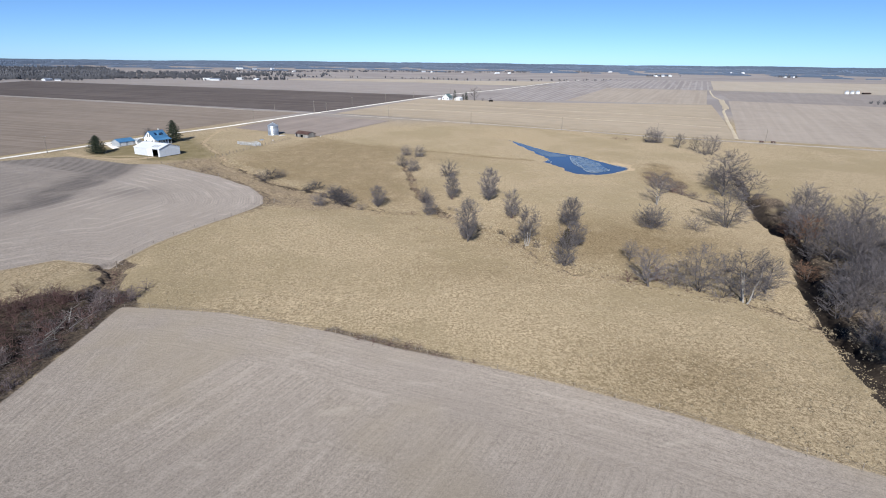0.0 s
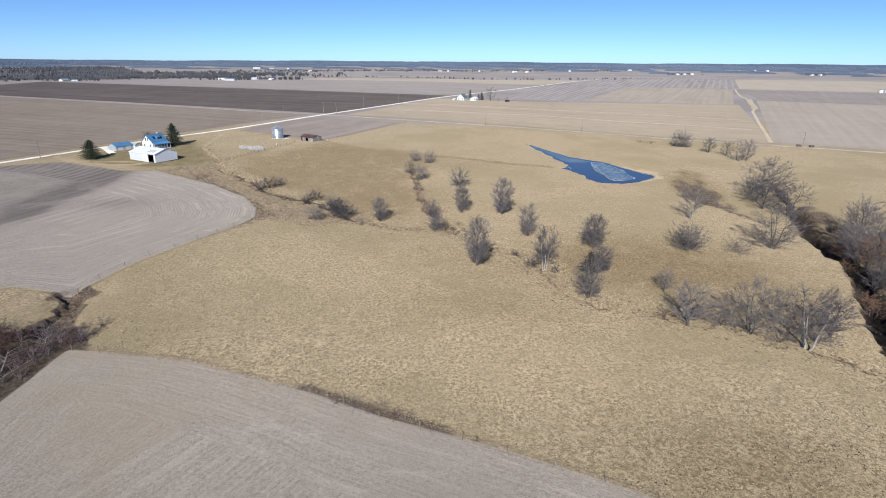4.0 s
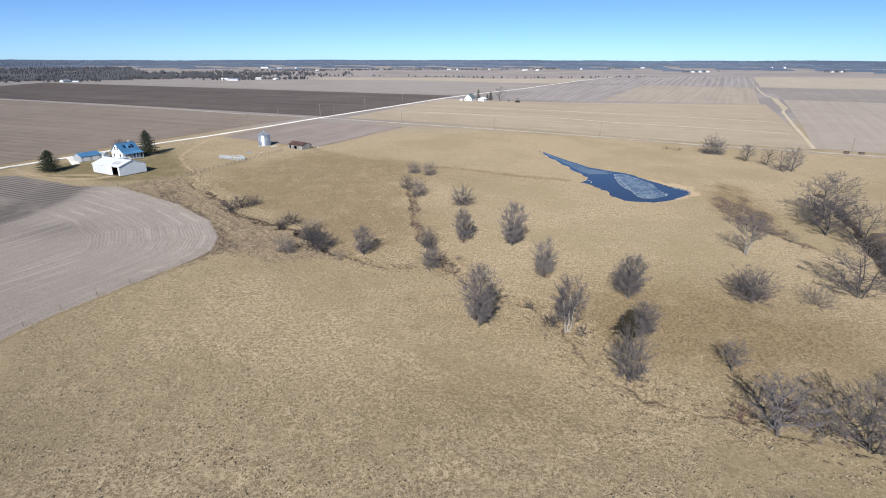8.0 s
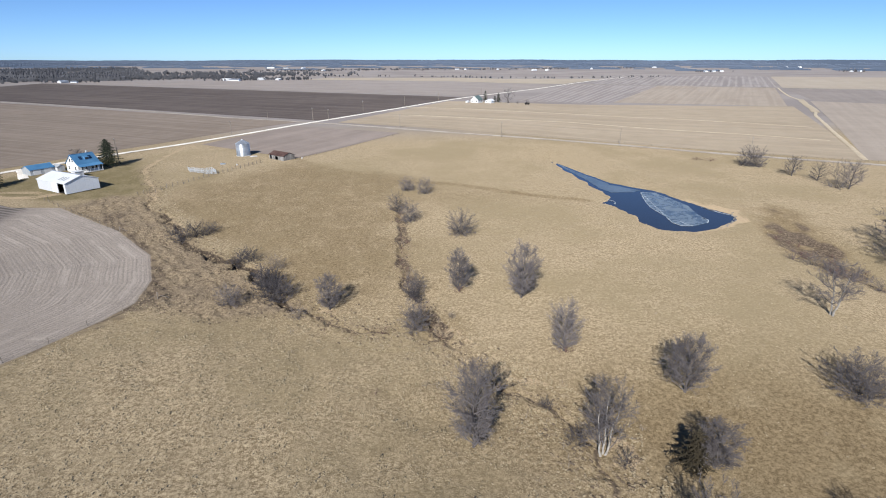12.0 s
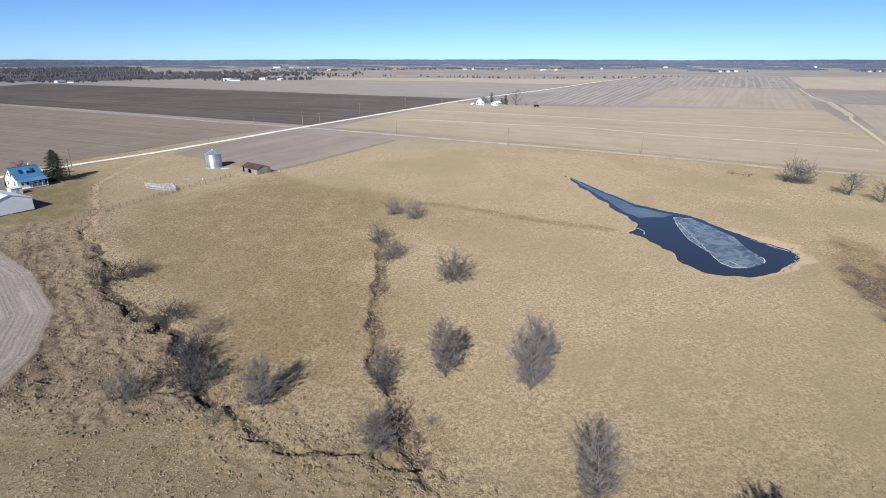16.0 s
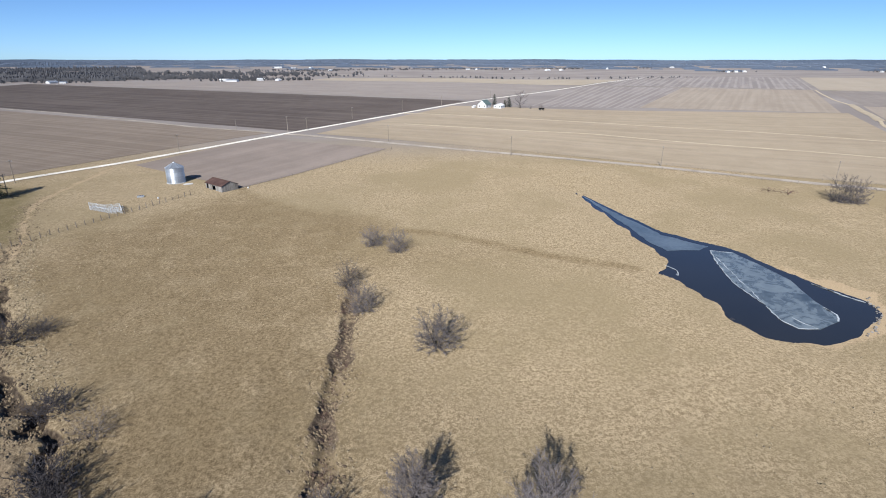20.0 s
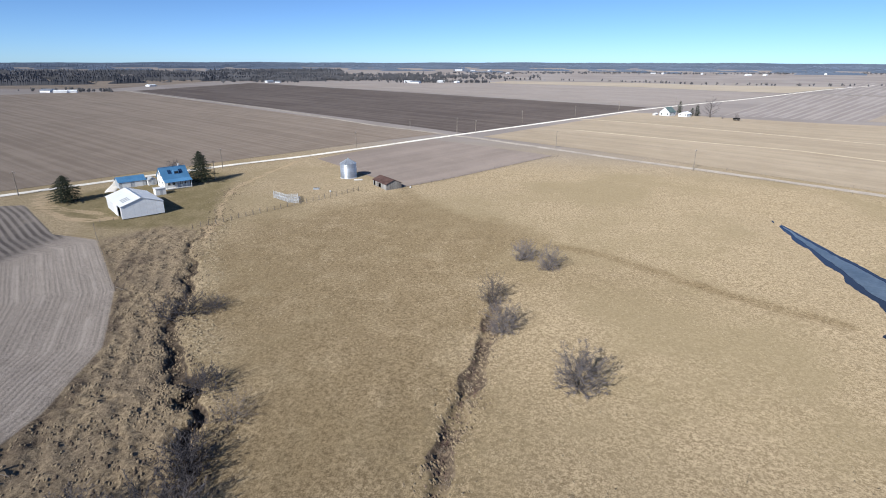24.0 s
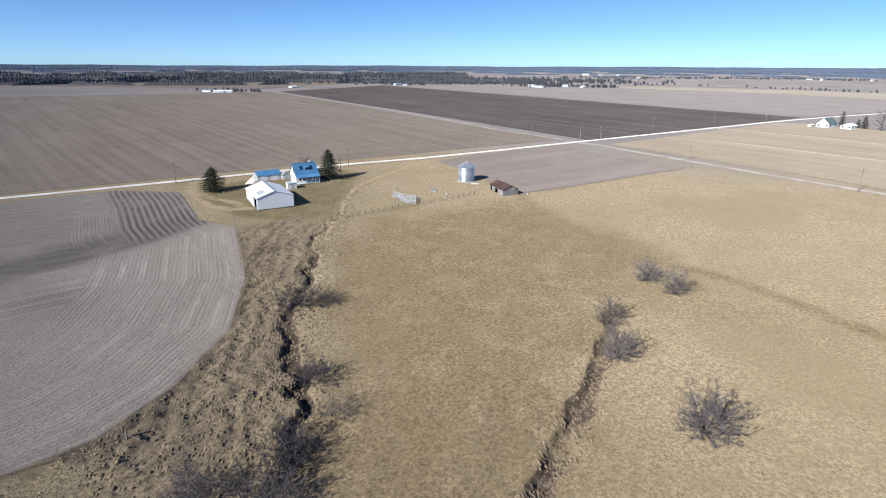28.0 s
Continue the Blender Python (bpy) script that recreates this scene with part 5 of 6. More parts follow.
def farmhouse():
    h = thing("farmhouse", at_farm(-129.9, 291.6, 0, -0.1), "white farmhouse with blue metal roof and porch", "house")
    length, width, eave, ridge = 9.0, 8.4, 3.7, 7.4
    shell(h, length, width, eave, ridge, M["white_paint"], ())
    slopes = gable(width, length, eave, ridge, 0.35)
    for bm in slopes:
        part("roof_slope", bm, M["blue_roof"], h)
    part("ridge_cap", boxed(-length / 2 - 0.35, length / 2 + 0.35, -0.16, 0.16, ridge + 0.02, ridge + 0.09), M["blue_roof"], h)
    a = math.degrees(math.atan2(ridge - eave, width / 2))
    # a dormer and a dark panel on the slope towards the pasture
    part("dormer", boxed(-0.4, 1.5, -2.9, -1.2, 4.9, 6.2), M["blue_roof"], h)
    part("dormer_window", boxed(-0.15, 1.25, -2.94, -2.9, 5.15, 5.95), M["glass"], h, "dark dormer glass")
    for x in (-1.6, 2.3):
        part("roof_panel", boxed(-0.6, 0.6, -0.9, 0.9, 0, 0.06), M["blue_panel"], h, "dark blue roof panel").matrix_local = pose(x, -1.9, eave + (ridge - eave) * (1 - 1.9 / 4.2) + 0.06, a)
    # porch
    porch = part("porch_floor", boxed(-length / 2, length / 2, -width / 2 - 2.2, -width / 2, 0.1, 0.35), M["concrete"], h)
    bm = bmesh.new()
    box(bm, -length / 2 - 0.3, length / 2 + 0.3, 0, 2.75, -0.06, 0.06)
    part("porch_roof", bm, M["blue_roof"], h).matrix_local = pose(0, -width / 2 - 2.55, 2.75, 17)
    for x in np.linspace(-length / 2 + 0.15, length / 2 - 0.15, 6):
        part("porch_post", boxed(x - 0.07, x + 0.07, -width / 2 - 2.15, -width / 2 - 2.01, 0.35, 2.85), M["white_paint"], h)
    for x in (-2.9, -1.3, 1.4, 3.0):
        window(h, pose(x, -width / 2 - 0.005, 1.2), 0.9, 1.4)
    part("front_door", boxed(-0.45, 0.45, -width / 2 - 0.05, -width / 2, 0.35, 2.4), M["grey_wall"], h, "grey front door")
    for y, z in ((-2.3, 1.2), (2.3, 1.2), (-0.9, 4.4), (0.9, 4.4)):
        window(h, pose(-length / 2 - 0.005, y, z, 0, 0, -90), 0.9, 1.4)
    ch = part("chimney", boxed(2.4, 3.0, 0.3, 0.9, 5.8, 8.1), M["concrete"], h, "pale masonry chimney")
    part("chimney_cap", boxed(2.34, 3.06, 0.24, 0.96, 8.1, 8.2), M["concrete"], ch)


farmhouse()


def small_building(name, x, y, extra, length, width, eave, ridge, wall, roof, label, category, gaps=(), over=0.25):
    b = thing(name, at_farm(x, y, extra, -0.08), label, category)
    shell(b, length, width, eave, ridge, wall, gaps)
    for bm in gable(width, length, eave, ridge, over, 0.08):
        part("roof_slope", bm, roof, b)
    # inside shade is painted onto this floor as near black
    part("floor_slab", boxed(-length / 2 + 0.2, length / 2 - 0.2, -width / 2 + 0.2, width / 2 - 0.2, 0.04, 0.1), M["dark_in"], b)
    return b


g = small_building("garage", -144.2, 286.4, 0, 9.2, 6.2, 2.4, 3.9, M["grey_wall"], M["blue_roof"], "grey garage with blue metal roof", "garage")
for x in (-2.1, 2.1):
    part("garage_door", boxed(x - 1.4, x + 1.4, -3.16, -3.1, 0.1, 2.15), M["white_paint"], g, "white overhead door")
g = small_building("garden_shed", -139, 290.4, 90, 3.4, 3.0, 2.1, 3.0, M["white_paint"], M["grey_wall"], "small white garden shed beside the garage", "shed")
part("shed_door", boxed(-1.76, -1.7, -0.5, 0.5, 0.1, 1.95), M["grey_wall"], g)
b = thing("lean_to", at_farm(-125.6, 281, 0, -0.05), "small white flat-roofed shed behind the barn", "shed")
part("wall_box", boxed(-1.7, 1.7, -1.4, 1.4, 0, 2.3), M["white_paint"], b)
part("roof_sheet", boxed(-1.9, 1.9, -1.6, 1.6, 2.3, 2.42), M["white_metal"], b)
part("shed_door", boxed(-0.45, 0.45, -1.45, -1.4, 0.05, 1.95), M["grey_wall"], b)


def old_shed():
    b = small_building("old_shed", -57.6, 312.6, 0, 1, 1, 1, 1.5, M["old_wood"], M["rust_roof"], "weathered grey shed with rusty sheet roof", "shed")
    for o in list(b.children):
        bpy.data.objects.remove(o)
    c = lin(-62.2, 312.4, -54.2, 306.0)
    d = c[1] - c[0]
    n = np.array((-d[1], d[0])) / np.hypot(*d)
    p = (c[0] + c[1]) / 2 + n * 3.1
    b.matrix_world = pose(p[0], p[1], ground_z(*p) - 0.08, 0, 0, math.degrees(math.atan2(d[1], d[0])))
    length, width, eave, ridge = 11.0, 6.2, 2.2, 3.5
    shell(b, length, width, eave, ridge, M["old_wood"], ((-1, -4.9, -3.6, 1.9), (-1, -0.9, 1.2, 1.7)), 0.08)
    for bm in gable(width, length, eave, ridge, 0.3, 0.05):
        part("roof_slope", bm, M["rust_roof"], b)
    r = random.Random(4)
    for k in range(40):
        x = -length / 2 + 0.15 + k * (length - 0.3) / 39
        if -4.95 < x < -3.55 or -0.95 < x < 1.25:
            continue
        part("board", boxed(x - 0.11, x + 0.11, -width / 2 - 0.035, -width / 2 - 0.005, 0.02 + 0.15 * r.random(), 2.12), M["old_wood"], b)
    for k in range(22):
        y = -width / 2 + 0.15 + k * (width - 0.3) / 21
        if r.random() < 0.12:
            continue
        part("board", boxed(length / 2 + 0.005, length / 2 + 0.035, y - 0.11, y + 0.11, 0.05 + 0.2 * r.random(), 2.1 + 1.2 * (1 - abs(y) / 3.1)), M["old_wood"], b)
    # near-black floor colour stands for the shade behind the door gaps
    part("floor_slab", boxed(-length / 2 + 0.2, length / 2 - 0.2, -width / 2 + 0.2, width / 2 - 0.2, 0.04, 0.1), M["dark_in"], b)


old_shed()


def grain_bin():
    p = np.array((-76.4, 321.0)) * K
    b = thing("grain_bin", pose(p[0], p[1], ground_z(*p) - 0.05), "round galvanised corrugated steel grain bin", "grain bin")
    r, rings, each, n = 3.2, 7, 0.81, 48
    part("base", roded((0, 0, 0), (0, 0, 0.22), r + 0.25, sides=n), M["concrete"], b, "pale concrete pad")
    for k in range(rings):
        bm = bmesh.new()
        prof = [(r + 0.012 * math.cos(2 * math.pi * i / 2), 0.22 + each * (k + i / 10)) for i in range(11)]
        prof[-1] = (r + 0.02, prof[-1][1])
        ring = [[bm.verts.new((q * math.cos(2 * math.pi * i / n), q * math.sin(2 * math.pi * i / n), z)) for i in range(n)] for q, z in prof]
        for u, w in zip(ring[:-1], ring[1:]):
            for i in range(n):
                bm.faces.new((u[i], u[(i + 1) % n], w[(i + 1) % n], w[i]))
        part("wall_ring", bm, M["galv"], b)
    top, peak, m = 0.22 + rings * each, 0.22 + rings * each + 1.65, 24
    for i in range(m):
        a0, a1 = 2 * math.pi * i / m, 2 * math.pi * (i + 1) / m
        bm = bmesh.new()
        q = [bm.verts.new((x * math.cos(a), x * math.sin(a), z)) for a in (a0, a1) for x, z in ((r + 0.15, top - 0.06), (0.4, peak))]
        bm.faces.new((q[0], q[2], q[3], q[1]))
        rod(bm, q[0].co, q[1].co, 0.035, sides=4)
        part("roof_sheet", bm, M["galv"], b)
    part("cap", roded((0, 0, peak - 0.08), (0, 0, peak + 0.3), 0.45, 0.3, sides=16), M["galv"], b)
    bm = bmesh.new()
    for s in (-0.22, 0.22):
        rod(bm, (s, -r - 0.14, 0.3), (s, -r - 0.14, top), 0.025, sides=5)
    for z in np.arange(0.5, top, 0.32):
        rod(bm, (-0.22, -r - 0.14, z), (0.22, -r - 0.14, z), 0.018, sides=4)
    lad = part("ladder", bm, M["galv"], b)
    lad.matrix_local = pose(0, 0, 0, 0, 0, 40)
    part("hatch", boxed(-0.4, 0.4, -r - 0.07, -r + 0.02, 0.6, 1.9), M["galv"], b).matrix_local = pose(0, 0, 0, 0, 0, -15)


grain_bin()
p = np.array((-71, 318.2)) * K
tagged(part("concrete_pad", boxed(-1.6, 1.6, -1.1, 1.1, -0.1, 0.14), M["concrete"]), "pale concrete slab beside the grain bin", "slab").matrix_world = pose(p[0], p[1], ground_z(*p), 0, 0, 30)

# ---- fences, gates and pens ----
POST = roded((0, 0, -0.25), (0, 0, 1.25), 0.075, 0.06, sides=7)
post_mesh = bpy.data.meshes.new("post")
POST.to_mesh(post_mesh)
POST.free()
post_mesh.materials.append(M["post"])


def fence(pts, gap, label, wires=(0.45, 0.8, 1.1), seed=1, thin=1.0, tall=1.0):
    line = lin(*pts)
    d = np.r_[0, np.cumsum(np.hypot(*np.diff(line, axis=0).T))]
    n = max(1, round(d[-1] / gap))
    rnd = random.Random(seed)
    f = thing("fence", pose(line[0][0], line[0][1], ground_z(*line[0])), label, "fence", "wire fences")
    inv = f.matrix_world.inverted()
    tops = []
    for i in range(n + 1):
        s = d[-1] * i / n
        x, y = np.interp(s, d, line[:, 0]), np.interp(s, d, line[:, 1])
        z = ground_z(x, y)
        q = new("post", post_mesh)
        q.parent = f
        q.matrix_local = inv @ pose(x, y, z, rnd.uniform(-5, 5), rnd.uniform(-5, 5), rnd.uniform(0, 360)) @ Matrix.Diagonal((thin, thin, tall * rnd.uniform(0.85, 1.1), 1))
        tops.append(Vector((x, y, z)))
    for h in wires:
        bm = bmesh.new()
        for a, b in zip(tops[:-1], tops[1:]):
            rod(bm, inv @ (a + Vector((0, 0, h))), inv @ (b + Vector((0, 0, h))), 0.011, sides=3)
        part("wire", bm, M["wire"], f)
    return f


fence((-107.4, 242.2, -117.5, 249.6, -115.8, 254.6), 4, "wire fence on grey posts below the barn", seed=2)
fence((-107.4, 242.2, -92, 231.5, -77.9, 221), 5, "old wire fence beside the western field", seed=3, thin=0.8)
fence((-91, 258, -84.6, 268.5, -78.3, 278, -71.5, 288.8, -63.4, 303.6), 2.3, "close-set wooden post fence round the pens", seed=4, thin=1.7, tall=1.35)
fence((-48.6, 310.4, -40, 327, -27.5, 352, -8, 385), 6, "wire fence between pasture and bare field", seed=5, thin=0.8)
fence((-54, 96.5, -33, 90.3, -12, 80.3, -2, 74.8, 12, 68.8, 22.6, 63.8, 36, 56.6, 47, 49.6, 58, 44), 6, "wire fence on thin posts along the bare field", seed=6, thin=0.5)
fence((-44, 176, -48.5, 167, -53.5, 154, -63, 138, -69, 121), 7, "wire fence along the western field edge", seed=7, thin=0.9)
fence((50, 371, 106, 349, 150, 327, 196, 305), 12, "roadside wire fence on thin posts", seed=8, thin=0.8)
fence((58, 378, 106, 360.5, 160, 332, 205, 312), 14, "roadside wire fence on thin posts", seed=9, thin=0.8)

for x, y in ((-43.7, 176.2), (-76, 220.2), (-67.6, 120.8)):
    p = np.array((x, y)) * K
    c = thing("corner_post", pose(p[0], p[1], ground_z(*p)), "leaning wooden corner post with brace", "post")
    part("post", roded((0, 0, -0.3), (0.1, 0.05, 1.6), 0.14, 0.12, sides=8), M["post"], c)
    part("brace", roded((0.08, 0, 1.1), (1.9, 0.9, 0.05), 0.07, 0.06, sides=6), M["post"], c)


def gate_panel(a, b, label):
    a, b = np.array(a) * K, np.array(b) * K
    d = b - a
    g = thing("cattle_panel", pose(a[0], a[1], ground_z(*a), 0, 0, math.degrees(math.atan2(d[1], d[0]))), label, "livestock panel", "cattle pens")
    l = float(np.hypot(*d))
    for z in (0.25, 0.5, 0.75, 1.0, 1.25, 1.5):
        part("rail", roded((0, 0, z), (l, 0, z), 0.05, sides=5), M["panel_steel"], g)
    for x in (0, l * 0.5, l):
        part("upright", roded((x, 0, 0), (x, 0, 1.6), 0.05, sides=5), M["panel_steel"], g)


for a, b in (((-88.7, 292), (-82.2, 289.4)), ((-82.2, 289.4), (-78.8, 291)), ((-86.5, 289), (-78.7, 285.4)), ((-78.7, 285.4), (-74.9, 285.6)), ((-78.8, 291), (-74.9, 285.6)), ((-78.4, 285.8), (-76.6, 289)), ((-88.7, 292), (-86.5, 289))):
    gate_panel(a, b, "grey tubular steel cattle panel")
p = np.array((-78.6, 302)) * K
w = thing("water_trough", pose(p[0], p[1], ground_z(*p), 0, 0, 20), "pale steel livestock water trough", "trough")
part("trough_body", boxed(-1.1, 1.1, -0.4, 0.4, 0, 0.55), M["galv"], w)
part("water_surface", boxed(-1.0, 1.0, -0.3, 0.3, 0.55, 0.56), M["glass"], w)

# ---- utility poles and their lines ----
def utility_pole(x, y, h, arm=True, turn=63):
    px, py = x * K, y * K
    u = thing("utility_pole", pose(px, py, ground_z(px, py), 0, 0, turn), "tall grey wooden utility pole with crossarm", "utility pole", "utility poles")
    part("pole", roded((0, 0, -0.3), (0, 0, h), 0.17, 0.11, sides=8), M["pole"], u)
    if arm:
        part("crossarm", boxed(-0.9, 0.9, -0.07, 0.07, h - 0.5, h - 0.36), M["pole"], u)
        for s in (-0.75, 0.75, 0.0):
            part("insulator", roded((s, 0, h - 0.36 if s else h), (s, 0, h - 0.14 if s else h + 0.2), 0.06, 0.04, sides=6), M["grey_wall"], u)
    return Vector((px, py, ground_z(px, py) + h))


rows = [[(-70.8, 436.5, 9.4), (-11.8, 406.6, 8.6), (45.7, 373.6, 8.8), (105, 356.4, 8.8), (160, 333, 8.4), (215, 307, 8.4)],
        [(-168.4, 264.2, 8.6), (-132.5, 319.5, 8.4), (-101.3, 374.6, 8.4), (-70.8, 436.5, 9.4), (-47.6, 507, 8.4), (-19, 566, 8.4), (10.6, 622, 8.6), (60, 720, 8.4)]]
done = {}
for row in rows:
    tops = []
    for x, y, h in row:
        if (x, y) not in done:
            done[(x, y)] = utility_pole(x, y, h)
        tops.append(done[(x, y)])
    bm = bmesh.new()
    for a, b in zip(tops[:-1], tops[1:]):
        pts = [a.lerp(b, i / 8) - Vector((0, 0, 1.2 * (1 - (i / 4 - 1) ** 2) + 0.1)) for i in range(9)]
        for u, v in zip(pts[:-1], pts[1:]):
            rod(bm, u, v, 0.012, sides=3)
    tagged(part("power_line", bm, M["wire"]), "thin sagging overhead power line", "cable")
utility_pole(-104, 448.3, 6.5, False)
utility_pole(-62.6, 446, 7.5)
utility_pole(-122.8, 304, 7.5)

# ---- the far farmstead and distance ----
def far_house(name, x, y, turn, length, width, eave, ridge, roof, label, wall="white_paint", group="", openings=True):
    px, py = x * K, y * K
    b = thing(name, pose(px, py, ground_z(px, py), 0, 0, turn), label, "house" if "house" in name else "farm building", group)
    shell(b, length, width, eave, ridge, M[wall])
    for bm in gable(width, length, eave, ridge, 0.3):
        part("roof_slope", bm, M[roof], b)
    if openings:
        for s in (-0.3, 0.3):
            part("window", boxed(s * length - 0.5, s * length + 0.5, -width / 2 - 0.04, -width / 2, 1.0, 2.2), M["glass"], b)
            part("window", boxed(-length / 2 - 0.04, -length / 2, s * width - 0.4, s * width + 0.4, 1.0, 2.2), M["glass"], b)
    return b


far_house("farmhouse", 46.8, 599, 62, 11, 8.5, 3.2, 7.0, "green_roof", "white far farmhouse with grey green roof")
far_house("garage", 59, 597, 62, 8.5, 7, 2.6, 4.0, "white_metal", "low white garage beside the far farmhouse")
far_house("shed", 38, 597, 62, 4, 2.4, 1.4, 2.0, "white_metal", "small white shed on the lawn", openings=False)
conifer("spruce", 56, 612, 11.5, 3.4, 16, M["needle"], "dark spruce beside the far farmhouse", 90)
conifer("spruce", 68, 606, 9.5, 3.8, 17, M["needle"], "dark spruce beside the far garage", 90)
conifer("spruce", 65, 610, 6.5, 2.4, 18, M["needle"], "small dark spruce beside the far garage", 60)
FAR_TREE = stock("bare_tree", "large leafless tree beside the far farmhouse", "tree", M["bark"], M["twig"], 91, limbs=16, branches=5, twigs=4, sprigs=2, rx=0.42, low=-0.5, thick=1.4, fine=1.6)
for x, y, h, w in ((77, 601, 16, 14), (93, 592, 5, 5), (85, 596, 3.5, 5)):
    plant(FAR_TREE, x, y, h, w, x * 7, "far farm trees")
for o in (*FAR_TREE[0].children, FAR_TREE[0]):
    bpy.data.objects.remove(o)

rnd = random.Random(21)
for x, y, l, w, h in ((-684, 650, 15, 11, 5), (-658, 648, 16, 10, 4), (-650, 656, 12, 8, 4), (-700, 826, 14, 9, 4), (-628, 1030, 16, 9, 5), (-612, 1034, 10, 8, 4), (-384, 1120, 16, 10, 5), (-366, 1112, 20, 12, 5),
                      (-334, 1165, 14, 9, 5), (-300, 1160, 10, 8, 4), (890, 1926, 28, 14, 6), (918, 1930, 14, 12, 8), (955, 1950, 30, 16, 7), (1390, 1950, 30, 16, 6), (1430, 1966, 26, 12, 6), (361, 2153, 34, 14, 6), (410, 2160, 20, 14, 7),
                      (78, 2234, 24, 12, 7), (110, 2240, 16, 10, 6), (240, 2290, 18, 10, 6), (668, 2418, 30, 14, 7), (640, 2400, 14, 12, 8), (1031, 2743, 34, 18, 8), (1690, 2790, 40, 20, 8), (1760, 2800, 30, 16, 9), (-700, 2450, 44, 18, 7), (-640, 2460, 30, 14, 6), (-560, 2440, 30, 14, 7), (-381, 1975, 30, 14, 6)):
    k = 1.0 if y < 1500 else 0.72
    far_house("far_barn", x, y, rnd.uniform(0, 90), l * k, w * k, h * 0.55, h * 0.95, rnd.choice(("white_metal", "white_metal", "galv")), "white far-off farm building among fields", "white_metal", "distant farm buildings", False)
for x, y in ((694, 824), (704, 825.4), (714, 826.6)):
    px, py = x * K, y * K
    b = thing("far_grain_bin", pose(px, py, ground_z(px, py)), "far white steel grain bin", "grain bin", "distant grain bins")
    part("wall_ring", roded((0, 0, 0), (0, 0, 4.4), 3.1, sides=20), M["white_metal"], b)
    part("roof_cone", roded((0, 0, 4.4), (0, 0, 6.2), 3.2, 0.3, sides=20), M["galv"], b)


far_house("shed", 727, 824, 6, 14, 5, 2.0, 2.8, "rust_roof", "long dark low shed beside the far grain bins", "dark_in", openings=False)


def clumps(name, places, label, material, seed):
    """Far leafless trees, each a spray of tapered limbs that end on an egg-shaped crown."""
    r = random.Random(seed)
    verts, faces = [], []
    for x, y, z, w, h in places:
        for k in range(22):
            o, a, v = len(verts), r.uniform(0, math.tau), r.uniform(-0.5, 1)
            q = math.sqrt(1 - v * v) * r.uniform(0.4, 1.15) * w
            tip = (x + math.cos(a) * q, y + math.sin(a) * q, z + h * (0.55 + 0.45 * v) * r.uniform(0.85, 1.1))
            u = r.uniform(0.0, 0.45)
            foot = (x + (tip[0] - x) * u * 0.5, y + (tip[1] - y) * u * 0.5, z + (tip[2] - z) * u)
            s = w * r.uniform(0.10, 0.26) if k else w * 0.09
            if k % 2:
                foot, tip = tip, foot
            verts += [(foot[0] - s, foot[1] - s * 0.3, foot[2]), (foot[0] + s, foot[1] + s * 0.3, foot[2]), tip]
            faces.append((o, o + 1, o + 2))
    return tagged(raw(name, verts, faces, material), label, "woodland", kind="stuff")


def row_places(line, n, wide, high, seed, jit):
    r, c = random.Random(seed), lin(*line)
    d = np.r_[0, np.cumsum(np.hypot(*np.diff(c, axis=0).T))]
    out = []
    for _ in range(n):
        s = r.random() * d[-1]
        x, y = np.interp(s, d, c[:, 0]) + r.gauss(0, jit), np.interp(s, d, c[:, 1]) + r.gauss(0, jit)
        k = r.uniform(0.5, 1.15)
        out.append((x, y, ground_z(x, y) - 0.5, wide * k, high * k))
    return out


near_rows = row_places((-400, 1210, -258, 1180, -250, 1176), 90, 3, 7.5, 1, 9)
near_rows += row_places((-330, 1420, -100, 1380, 105, 1310, 400, 1350, 560, 1420), 110, 2.4, 5.5, 2, 12)
near_rows += row_places((-740, 668, -620, 690), 36, 3, 6, 3, 12) + row_places((-660, 1040, -590, 1060), 20, 3, 6, 4, 10)
near_rows += row_places((-420, 1128, -300, 1180), 60, 3, 6, 5, 14) + row_places((545, 600, 690, 640, 800, 660), 44, 3, 6, 6, 8)
near_rows += row_places((860, 1930, 980, 1960), 18, 5, 9, 7, 14) + row_places((1380, 1960, 1460, 1970), 14, 5, 9, 8, 12)
clumps("far_hedgerow", near_rows, "grey leafless far hedgerow trees with haze tinted in", M["far_wood"], 5)
deep = row_places((-2300, 760, -1500, 1020, -1000, 1030, -800, 1110, -640, 1140), 1300, 4.5, 8, 11, 60)
deep += row_places((-700, 1190, -560, 1240, -420, 1290), 420, 4.5, 9, 12, 40)
deep += row_places((-1800, 1400, -900, 1500, -500, 1500, -300, 1450), 1000, 5.5, 10, 13, 90)
deep += row_places((-600, 1900, 0, 2300, 300, 2420, 900, 2700), 420, 5, 7, 14, 60)
clumps("far_grove", deep, "grey leafless far woods behind the fields with haze tinted in", M["far_wood"], 16)
